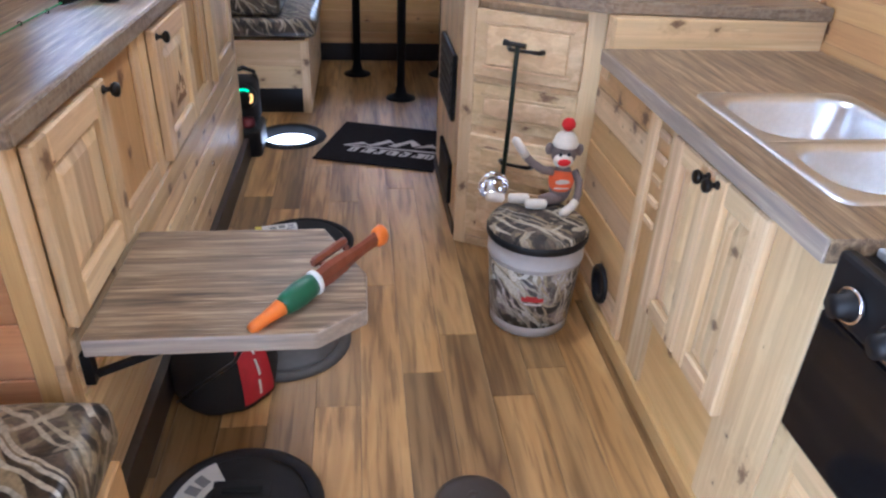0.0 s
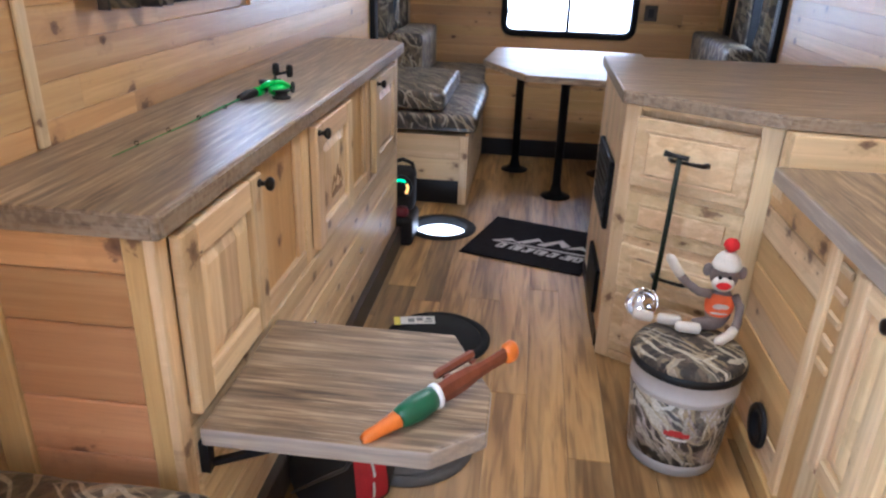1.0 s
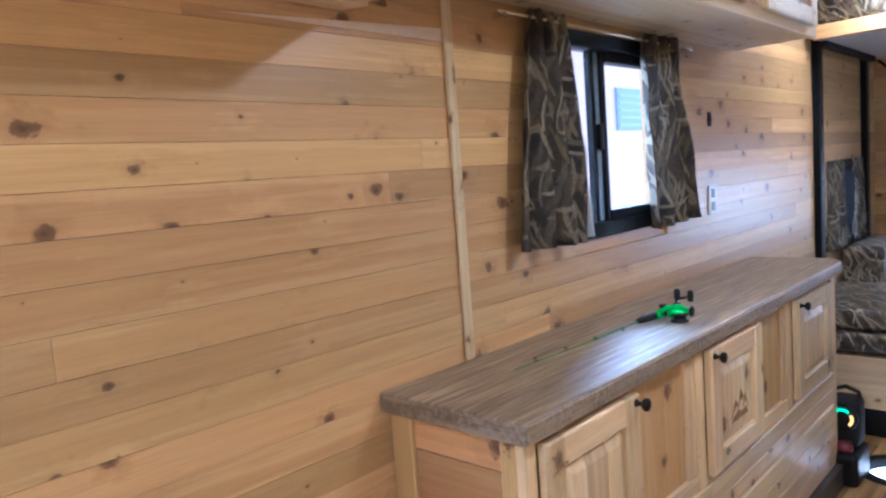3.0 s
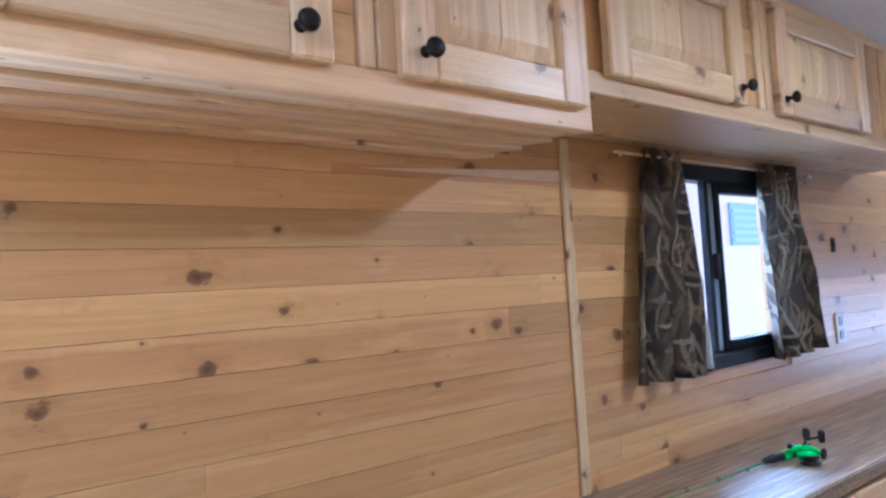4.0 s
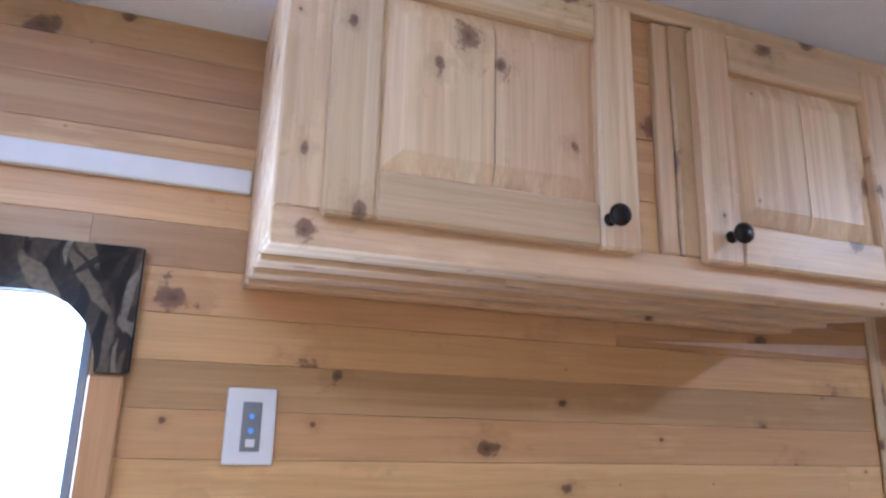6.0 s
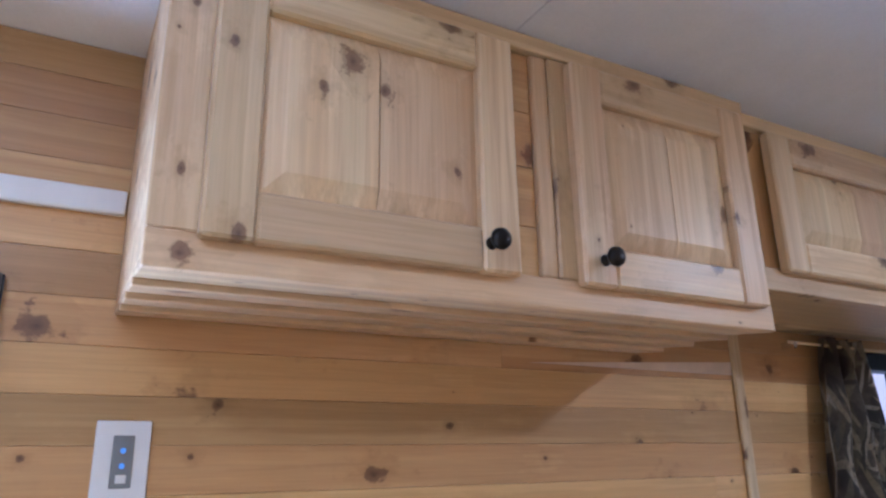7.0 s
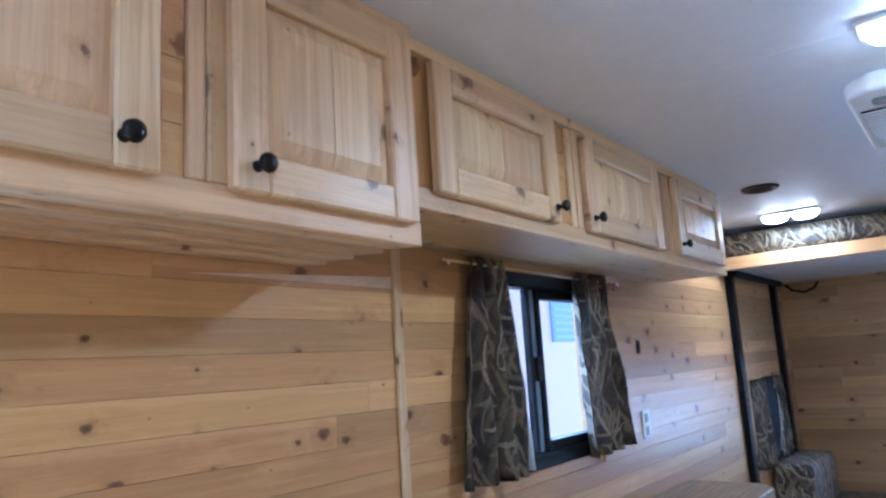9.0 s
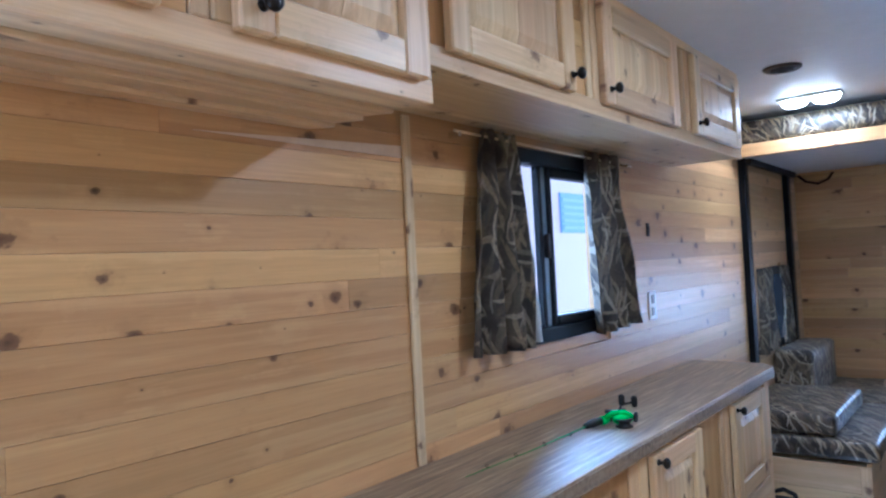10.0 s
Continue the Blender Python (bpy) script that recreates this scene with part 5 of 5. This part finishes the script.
for i in range(7):
    x0 = 0.13 + i * 0.062
    w, lean = 0.036 + 0.012 * (i % 2), 0.014 + 0.008 * (i % 3)
    part("print_bar", flat_shape([(x0, 0.125 + 0.006 * (i % 2)), (x0 + w, 0.125), (x0 + w + lean, 0.18), (x0 + lean, 0.184)], MM, 0.0092), PALE, mat_t)
    part("print_gap", flat_shape([(x0 + 0.014, 0.136), (x0 + 0.024, 0.136), (x0 + 0.032, 0.166), (x0 + 0.022, 0.168)], MM, 0.0094, 0.0012), RUBBER, mat_t)

# ---- sonar flasher beside the hole ----
fl = thing("sonar_flasher", (-0.245, 3.58, 0), "black sonar flasher with lit green and orange dial", "fish finder")
part("tub", box(-0.30, -0.158, 3.468, 3.68, 0.0, 0.138, 0.022, 3), BLACK, fl)
part("case", box(-0.292, -0.168, 3.555, 3.665, 0.1385, 0.345, 0.03, 4), plain("black_case_nylon", (0.010, 0.009, 0.010), 0.8, vary=0.4, bump=0.3, scale=160), fl, "soft black upright case", True)
part("transducer", lathe([(0, 0), (0.028, 0), (0.032, 0.01), (0.028, 0.038), (0, 0.04)], (-0.215, 3.512, 0.139), 20), plain("dark_red_plastic", (0.16, 0.02, 0.03), 0.35), fl, "dark red puck", True)
part("tag", box(-0.275, -0.245, 3.463, 3.4675, 0.085, 0.095, 0.001), PAPER, fl)
DX, DZ = -0.228, 0.266
hd = part("head", lathe([(0, 0), (0.052, 0), (0.056, 0.008), (0.056, 0.016), (0.05, 0.022)], (DX, 3.538, DZ), 32, "y"), BLACK, fl, "", True)


def arc_ring(a0, a1, r0, r1, y):
    bm = bmesh.new()
    pr = None
    for i in range(13):
        a = radians(a0 + (a1 - a0) * i / 12)
        cur = [bm.verts.new((DX + r * math.cos(a), y + d, DZ + r * math.sin(a))) for r, d in ((r0, 0), (r1, 0), (r1, 0.003), (r0, 0.003))]
        if pr:
            for k in range(4):
                bm.faces.new((pr[k], pr[(k + 1) % 4], cur[(k + 1) % 4], cur[k]))
        pr = cur
    return bm


part("green_arc", arc_ring(50, 165, 0.032, 0.041, 3.534), glow("green_led", (0.05, 1.0, 0.35), 1.6), hd, "lit green arc")
part("orange_arc", arc_ring(-45, 30, 0.030, 0.041, 3.534), glow("orange_led", (1.0, 0.5, 0.12), 1.8), hd, "lit orange arc")
part("handle", tube([(-0.285, 3.61, 0.325), (-0.275, 3.61, 0.365), (-0.23, 3.61, 0.382), (-0.185, 3.61, 0.365), (-0.175, 3.61, 0.325)], 0.010, 8), BLACK, fl, "", True)

# ---- soft black and red bag under the flap ----


def blob(cx, cy, cz, rx, ry, rz, nu=28, nv=16, lumps=0.03, seed=0, u0=0.0, u1=360.0, v0=-90.0, v1=90.0, grow=0.0):
    bm = bmesh.new()
    rows = []
    closed = u1 - u0 >= 359
    for j in range(nv + 1):
        v = radians(v0 + (v1 - v0) * j / nv)
        row = []
        for i in range(nu if closed else nu + 1):
            u = radians(u0 + (u1 - u0) * i / nu)
            d = Vector((math.cos(v) * math.cos(u), math.cos(v) * math.sin(u), math.sin(v)))
            k = 1 + lumps * noise.noise(d * 2.2 + Vector((seed, seed * 2, 0)))
            row.append(bm.verts.new((cx + (rx * k + grow) * d.x, cy + (ry * k + grow) * d.y, max(0.001, cz + (rz * k + grow) * d.z))))
        rows.append(row)
    n = len(rows[0])
    for a, b in zip(rows, rows[1:]):
        for i in range(n if closed else n - 1):
            bm.faces.new((a[i], a[(i + 1) % n], b[(i + 1) % n], b[i]))
    bmesh.ops.remove_doubles(bm, verts=bm.verts, dist=1e-6)
    return bm


bag = thing("soft_bag", (-0.08, 1.89, 0), "rounded black fabric bag with a red panel under the flap shelf", "bag")
part("body", blob(-0.08, 1.888, 0.065, 0.137, 0.137, 0.165, lumps=0.05, seed=2), plain("black_nylon", (0.010, 0.010, 0.011), 0.8, vary=0.4, bump=0.3, scale=200), bag, "", True)
rp = part("red_panel", blob(-0.08, 1.888, 0.065, 0.137, 0.137, 0.165, 10, 14, 0.05, 2, -62, -22, -14, 66, 0.003), plain("red_nylon", (0.45, 0.012, 0.025), 0.6, vary=0.25, bump=0.2, scale=200), bag, "red side panel", True)
for k in range(3):
    part("print_bar", blob(-0.08, 1.888, 0.065, 0.137, 0.137, 0.165, 3, 5, 0.05, 2, -44 + k * 2, -41 + k * 2, -8 + k * 20, 8 + k * 20, 0.0045), PAPER, rp)

# ---- novelty rod with a carved duck handle on the flap ----
A, B = Vector((0.086, 1.428, 0.512)), Vector((0.338, 1.698, 0.560))
ax = (B - A).normalized()
LN = (B - A).length


def along(pairs, squash=0.7, off=(0, 0), steps=18):
    side_v = ax.cross(Vector((0, 0, 1))).normalized()
    up = side_v.cross(ax)
    bm = bmesh.new()
    rings = []
    for s, r in pairs:
        c = A + ax * (s * LN) + side_v * off[0] + up * off[1]
        rings.append([bm.verts.new(c + 0.78 * r * (squash * math.cos(2 * math.pi * k / steps) * side_v + math.sin(2 * math.pi * k / steps) * up)) for k in range(steps)])
    for a, b in zip(rings, rings[1:]):
        for k in range(steps):
            bm.faces.new((a[k], a[(k + 1) % steps], b[(k + 1) % steps], b[k]))
    bm.faces.new(rings[0][::-1])
    bm.faces.new(rings[-1])
    return bm


duck = thing("fishing_rod", (0.2, 1.55, 0.5), "short ice-fishing rod with a painted wooden duck handle on the flap", "fishing rod")
ORANGE = plain("orange_paint", (0.80, 0.20, 0.02), 0.4, vary=0.2)
part("bill", along([(0.0, 0.010), (0.03, 0.015), (0.10, 0.016), (0.19, 0.021), (0.205, 0.022)], 1.0), ORANGE, duck, "orange painted bill", True)
part("head", along([(0.20, 0.022), (0.24, 0.030), (0.32, 0.035), (0.39, 0.033), (0.43, 0.030)], 0.85), plain("mallard_green_paint", (0.012, 0.11, 0.05), 0.35, vary=0.25), duck, "dark green painted head", True)
part("collar", along([(0.43, 0.032), (0.435, 0.035), (0.455, 0.035), (0.462, 0.032)], 0.8), WHITE, duck, "white collar", True)
STOCK = plain("red_brown_stained_wood", (0.20, 0.052, 0.022), 0.42, vary=0.3, scale=60)
part("stock", along([(0.462, 0.032), (0.55, 0.036), (0.66, 0.032), (0.72, 0.025), (0.82, 0.022), (0.93, 0.024)], 0.5, steps=8), STOCK, duck, "red-brown wooden body")
part("reel_seat", along([(0.50, 0.010), (0.52, 0.013), (0.74, 0.013), (0.76, 0.010)], 0.8, (-0.024, 0.024), 6), STOCK, duck)
for s in (0.54, 0.72):
    part("mount", along([(s, 0.006), (s + 0.03, 0.006)], 1.0, (-0.016, 0.014)), STOCK, duck)
part("foot", along([(0.925, 0.024), (0.94, 0.030), (0.985, 0.032), (1.0, 0.026)], 0.7), ORANGE, duck, "orange painted butt", True)
part("rod", tube([A + ax * 0.01, (0.035, 1.495, 0.385), (-0.06, 1.62, 0.235), (-0.19, 1.80, 0.02)], [0.0045, 0.004, 0.0038, 0.0028], 8), plain("black_rod", (0.02, 0.02, 0.022), 0.3), duck, "thin black rod", True)

# ---- green rod and reel on the long counter ----
GREEN = plain("bright_green_anodised", (0.02, 0.62, 0.08), 0.3, 0.2, vary=0.15)
gr = thing("fishing_rod", (-0.44, 2.2, 0.9), "bright green ice rod and reel lying on the counter", "fishing rod")
part("blank", tube([(-0.497, 1.72, 0.9025), (-0.475, 1.98, 0.905), (-0.452, 2.26, 0.914)], [0.0009, 0.0014, 0.0026], 8), plain("dark_green_blank", (0.015, 0.30, 0.07), 0.35), gr, "slim green rod", True)
for y in (1.80, 1.92, 2.05, 2.18):
    part("guide", lathe([(0.004, -0.001), (0.0055, 0), (0.004, 0.001), (0.003, 0), (0.004, -0.001)], (-0.497 + (y - 1.72) * 0.0833, y, 0.909), 12, "y"), IRON, gr)
part("grip", tube([(-0.452, 2.26, 0.916), (-0.445, 2.30, 0.918), (-0.438, 2.335, 0.918), (-0.425, 2.385, 0.918)], [0.008, 0.013, 0.012, 0.011], 14), BLACK, gr, "black grip", True)
part("grip_band", tube([(-0.437, 2.338, 0.918), (-0.430, 2.365, 0.918)], 0.0135, 14), GREEN, gr, "", True)
rbody = part("reel_body", blob(-0.385, 2.385, 0.922, 0.030, 0.040, 0.020, lumps=0.12, seed=5), GREEN, gr, "bright green reel body", True)
part("side_plate", tube([(-0.43, 2.345, 0.925), (-0.405, 2.362, 0.94), (-0.372, 2.372, 0.942), (-0.350, 2.392, 0.926)], [0.007, 0.009, 0.009, 0.006], 10), GREEN, rbody, "", True)
part("drag_star", lathe([(0.004, 0), (0.016, 0.001), (0.016, 0.005), (0.004, 0.007)], (-0.352, 2.398, 0.926), 10, "x"), BLACK, rbody)
part("spool", lathe([(0, 0), (0.026, 0), (0.026, 0.004), (0.018, 0.006), (0.018, 0.018), (0.026, 0.02), (0.026, 0.024), (0, 0.025)], (-0.37, 2.36, 0.902), 24), BLACK, rbody, "", True)
part("crank", tube([(-0.40, 2.40, 0.945), (-0.405, 2.42, 0.955), (-0.38, 2.44, 0.960)], 0.004, 8), BLACK, rbody, "", True)
for x, y, z in ((-0.405, 2.425, 0.952), (-0.372, 2.445, 0.946)):
    part("crank_knob", lathe([(0, 0), (0.008, 0), (0.010, 0.012), (0.0095, 0.03), (0.006, 0.034), (0, 0.035)], (x, y, z), 16), BLACK, rbody, "", True)
for x, y in ((-0.425, 2.37), (-0.395, 2.40)):
    part("wheel", lathe([(0, 0), (0.012, 0), (0.012, 0.01), (0, 0.01)], (x, y, 0.937), 16), BLACK, rbody, "", True)

gr.scale = (0.945,) * 3
gr.location = (-0.386, 2.11, 0.9217)

# ---- bucket, doll, ladle ----
BX, BY = 0.81, 2.162
bk = thing("bucket", (BX, BY, 0), "white plastic bucket with a woodland camouflage wrap and padded camouflage lid", "bucket")
PAIL = plain("off_white_pail", (0.55, 0.53, 0.50), 0.35, vary=0.08)
part("pail", lathe([(0.0, 0.004), (0.112, 0.004), (0.116, 0.0), (0.1205, 0.0), (0.124, 0.035), (0.140, 0.24), (0.1445, 0.244), (0.1445, 0.252), (0.142, 0.256), (0.1455, 0.296), (0.149, 0.298), (0.149, 0.306), (0.139, 0.306), (0.135, 0.25)], (BX, BY, 0), 48), PAIL, bk, "", True)
part("wrap", lathe([(0.1235, 0.036), (0.1250, 0.0365), (0.1403, 0.232), (0.1390, 0.2325)], (BX, BY, 0), 48), camo("pail_wrap_print", 0.45, 1.5, pale=True), bk, "camouflage print wrap", True)
for k, (a0, a1, z0, z1) in enumerate(((-116, -88, 0.136, 0.150), (-110, -96, 0.150, 0.156), (-112, -90, 0.124, 0.130))):
    bm = bmesh.new()
    pr = None
    for i in range(9):
        a = radians(a0 + (a1 - a0) * i / 8)
        cur = [bm.verts.new((BX + (0.1245 + 0.079 * (z - 0.036) + d) * math.cos(a), BY + (0.1245 + 0.079 * (z - 0.036) + d) * math.sin(a), z)) for z, d in ((z0, 0.0008), (z1, 0.0008), (z1, 0.0018), (z0, 0.0018))]
        if pr:
            for q in range(4):
                bm.faces.new((pr[q], pr[(q + 1) % 4], cur[(q + 1) % 4], cur[q]))
        pr = cur
    part("print_bar", bm, plain("red_print", (0.5, 0.03, 0.03), 0.5) if k != 2 else PAPER, bk)
ld = part("lid", lathe([(0.150, 0.300), (0.152, 0.304), (0.152, 0.318), (0.146, 0.324), (0.13, 0.324)], (BX, BY, 0), 48), BLACK, bk, "black lid rim", True)
part("pad", lathe([(0.147, 0.322), (0.148, 0.328), (0.140, 0.340), (0.10, 0.347), (0.0, 0.349)], (BX, BY, 0), 48), camo("camo_pad", 0.7, 1.3, tone=0.95), ld, "camouflage padded seat", True)

KNIT = plain("grey_brown_knit", (0.20, 0.155, 0.135), 0.9, vary=0.35, bump=0.5, scale=260)
CREAM = plain("cream_knit", (0.66, 0.60, 0.50), 0.9, vary=0.15, bump=0.5, scale=260)
REDK = plain("red_knit", (0.60, 0.015, 0.015), 0.9, vary=0.2, bump=0.5, scale=260)
VEST = plain("orange_vest", (0.80, 0.13, 0.03), 0.8, vary=0.2, bump=0.3, scale=260)
DOLLMATS = [KNIT, CREAM, REDK, VEST, BLACK]
doll_bm = bmesh.new()
ORGD = Vector((0.9, 2.25, 0.348))


def add(bm, slot):
    for fc in bm.faces:
        fc.material_index, fc.smooth = slot, True
    merge(doll_bm, bm)


add(blob(0.893, 2.258, 0.415, 0.036, 0.030, 0.066, 20, 12, 0.02), 0)
add(blob(0.892, 2.255, 0.425, 0.039, 0.033, 0.044, 20, 12, 0.01, v0=-70, v1=70), 3)
add(blob(0.888, 2.2255, 0.432, 0.022, 0.004, 0.009, 12, 8, 0.0), 1)
add(blob(0.886, 2.2255, 0.412, 0.024, 0.004, 0.003, 12, 8, 0.0), 1)
add(blob(0.888, 2.250, 0.516, 0.037, 0.036, 0.041, 22, 14, 0.02), 0)
add(blob(0.880, 2.222, 0.503, 0.030, 0.020, 0.022, 20, 12, 0.0), 1)
add(blob(0.878, 2.2045, 0.504, 0.020, 0.007, 0.011, 16, 10, 0.0), 2)
add(lathe([(0.036, 0.0), (0.0385, 0.006), (0.036, 0.012), (0.031, 0.028), (0.018, 0.042), (0.0, 0.046)], (0.889, 2.250, 0.540), 24), 1)
add(blob(0.892, 2.252, 0.604, 0.020, 0.020, 0.019, 18, 12, 0.12), 2)
for x in (0.868, 0.893):
    add(blob(x, 2.2145, 0.524, 0.0055, 0.004, 0.006, 10, 8, 0.0), 4)
for x, y in ((0.846, 2.262), (0.934, 2.252)):
    add(blob(x, y, 0.525, 0.013, 0.008, 0.019, 14, 10, 0.0), 0)
add(tube([(0.862, 2.25, 0.458), (0.83, 2.25, 0.462), (0.795, 2.252, 0.485), (0.772, 2.255, 0.508)], [0.014, 0.0125, 0.012, 0.012], 12), 0)
add(tube([(0.776, 2.255, 0.504), (0.762, 2.256, 0.524), (0.742, 2.258, 0.553), (0.735, 2.259, 0.560)], [0.0125, 0.0135, 0.0125, 0.006], 12), 1)
add(tube([(0.925, 2.25, 0.458), (0.942, 2.24, 0.43), (0.938, 2.22, 0.395), (0.925, 2.20, 0.375)], [0.013, 0.0125, 0.012, 0.012], 12), 0)
add(tube([(0.927, 2.203, 0.378), (0.91, 2.185, 0.368), (0.885, 2.165, 0.362), (0.872, 2.158, 0.361)], [0.0125, 0.0135, 0.013, 0.007], 12), 1)
add(tube([(0.89, 2.25, 0.372), (0.85, 2.245, 0.368), (0.83, 2.24, 0.366)], [0.022, 0.018, 0.016], 12), 0)
for p, q in (((0.845, 2.215, 0.366), (0.778, 2.225, 0.364)), ((0.80, 2.255, 0.366), (0.735, 2.262, 0.365)), ((0.725, 2.268, 0.362), (0.668, 2.272, 0.368))):
    p, q = Vector(p), Vector(q)
    add(tube([p, p + (q - p) * 0.08, p + (q - p) * 0.5, p + (q - p) * 0.92, q], [0.006, 0.0145, 0.016, 0.0145, 0.006], 12), 1)
bmesh.ops.translate(doll_bm, verts=doll_bm.verts, vec=-ORGD)
dm = bpy.data.meshes.new("doll")
doll_bm.to_mesh(dm)
doll_bm.free()
for m in DOLLMATS:
    dm.materials.append(m)
doll = new("doll", dm)
doll.location = ORGD
tagged(doll, "grey knitted doll with orange vest and red pompom hat", "doll")

sk = thing("ice_skimmer", (0.74, 2.4, 0.34), "chrome ice ladle on a dark handle hung before the drawers", "ladle")
part("handle", tube([(0.768, 2.462, 0.775), (0.755, 2.425, 0.56), (0.737, 2.375, 0.372)], 0.0075, 12), plain("dark_green_grip", (0.006, 0.011, 0.006), 0.5, spec=0.2), sk, "dark green handle", True)
part("cross_grip", tube([(0.728, 2.478, 0.782), (0.745, 2.468, 0.780), (0.768, 2.460, 0.778), (0.79, 2.448, 0.776)], [0.010, 0.007, 0.007, 0.008], 10), BLACK, sk, "", True)
part("bowl", turned(lathe([(0.0, 0.0), (0.026, 0.004), (0.042, 0.018), (0.048, 0.038), (0.046, 0.038), (0.04, 0.02), (0.025, 0.007), (0.0, 0.003)], (0, 0, 0), 28), Matrix.Translation((0.712, 2.345, 0.35)) @ pose(0, 0, 0, 35, -25, 0)), CHROME, sk, "perforated chrome bowl", True)

# burnt mountain emblem on the middle door of the long cabinet
BURNT = plain("burnt_wood", (0.33, 0.19, 0.09), 0.6, vary=0.5)
ME = Matrix.Translation((FX + 0.0197, 2.406, 0.655)) @ pose(0, 0, 0, 90, 0, 90)
for peak in ([(-0.062, -0.02), (-0.028, 0.028), (-0.012, 0.008), (-0.02, 0.002), (-0.03, 0.012)],
             [(-0.016, -0.012), (0.012, 0.05), (0.03, 0.02), (0.02, 0.012), (0.010, 0.026)],
             [(0.024, -0.008), (0.042, 0.03), (0.066, -0.018), (0.044, 0.008)],
             [(-0.06, -0.034), (0.06, -0.034), (0.05, -0.012), (0.02, -0.018), (-0.005, -0.01), (-0.045, -0.02)]):
    part("emblem", turned(prism(peak, 0, 0.0015), ME), BURNT, low, "burnt brown mountain emblem")

# ---- lining boards and floor planks ----
rng = random.Random(4)


def plank(name, parent, axis, face, back, u0, u1, z0, z1, mat):
    """One lining board, with chamfered long edges; face and back are its places across the wall."""
    c = 0.0008
    me = bpy.data.meshes.new(name)
    s = 1 if back > face else -1
    prof = [(back, z0), (face + s * c, z0), (face, z0 + c), (face, z1 - c), (face + s * c, z1), (back, z1)]
    um, zm = (u0 + u1) / 2, (z0 + z1) / 2
    vs = []
    for u in (u0, u1):
        for p, z in prof:
            vs.append((p - face, u - um, z - zm) if axis == "x" else (u - um, p - face, z - zm))
    n = len(prof)
    fs = [(i, (i + 1) % n, n + (i + 1) % n, n + i) for i in range(n)] + [tuple(range(n))[::-1], tuple(range(n, 2 * n))]
    me.from_pydata(vs, [], fs)
    me.materials.append(mat)
    ob = new(name, me)
    ob.location = (face, um, zm) if axis == "x" else (um, face, zm)
    ob.parent = parent
    return ob


def line(parent, axis, at, back, u0, u1, holes, lengths, mat):
    k = 0
    z = Z_ROW
    while z < ZC:
        lo, hi = max(z, 0.0), min(z + ROW - 0.0004, ZC - 0.001)
        z += ROW
        if hi - lo < 0.005:
            continue
        free = [(u0, u1)]
        for a, b, c, d in holes:
            if c < hi - 0.01 and d > lo + 0.01:
                free = [seg for p, q in free for seg in ((p, min(q, a)), (max(p, b), q)) if seg[1] - seg[0] > 0.01]
        joints = []
        u = u0 + rng.uniform(0.3, lengths)
        while u < u1:
            joints.append(u)
            u += rng.uniform(0.6, 1.0) * lengths
        for p, q in free:
            cuts = [p] + [j for j in joints if p + 0.15 < j < q - 0.15] + [q]
            for a, b in zip(cuts, cuts[1:]):
                plank("board", parent, axis, at, back, a + 0.0003, b - 0.0003, lo, hi, mat)
                k += 1
    return k


line(wall_west, "x", XL, XL - SKIN, YB, YF, HOLES["left"], 6.5, wood("wall", "y", "x"))
line(wall_east, "x", XR, XR + SKIN, YB, YF, HOLES["right"], 6.5, wood("wall", "y", "x"))
line(wall_north, "y", YF, YF + SKIN, XL, XR, HOLES["front"], 2.2, wood("wall", "x", "y"))
line(wall_south, "y", YB, YB - SKIN, XL, XR, HOLES["back"], 2.2, wood("wall", "x", "y"))

FW, FL = 0.118, 1.22
JOINTS = {8: 1.90, 9: 2.07, 10: 1.79, 4: 2.94}
x, col = 0.397 - 9 * FW, -1
while x < XR:
    a, b = max(x, XL), min(x + FW, XR)
    x, col = x + FW, col + 1
    if b - a < 0.01:
        continue
    y = YB - rng.uniform(0.0, 1.2)
    if col - 1 in JOINTS:
        y = JOINTS[col - 1] - 4 * FL
    while y < YF:
        c, d = max(y, YB), min(y + FL, YF)
        y += FL
        if d - c < 0.02:
            continue
        bm = bmesh.new()
        holed(a + 0.0004, b - 0.0004, c + 0.0004, d - 0.0004, -0.0035, 0.0, bm)
        ctr = Vector(((a + b) / 2, (c + d) / 2, 0))
        bmesh.ops.translate(bm, verts=bm.verts, vec=-ctr)
        bmesh.ops.recalc_face_normals(bm, faces=bm.faces)
        me = bpy.data.meshes.new("plank")
        bm.to_mesh(me)
        bm.free()
        me.materials.append(VINYL)
        ob = new("plank", me)
        ob.location = ctr
        ob.parent = floor
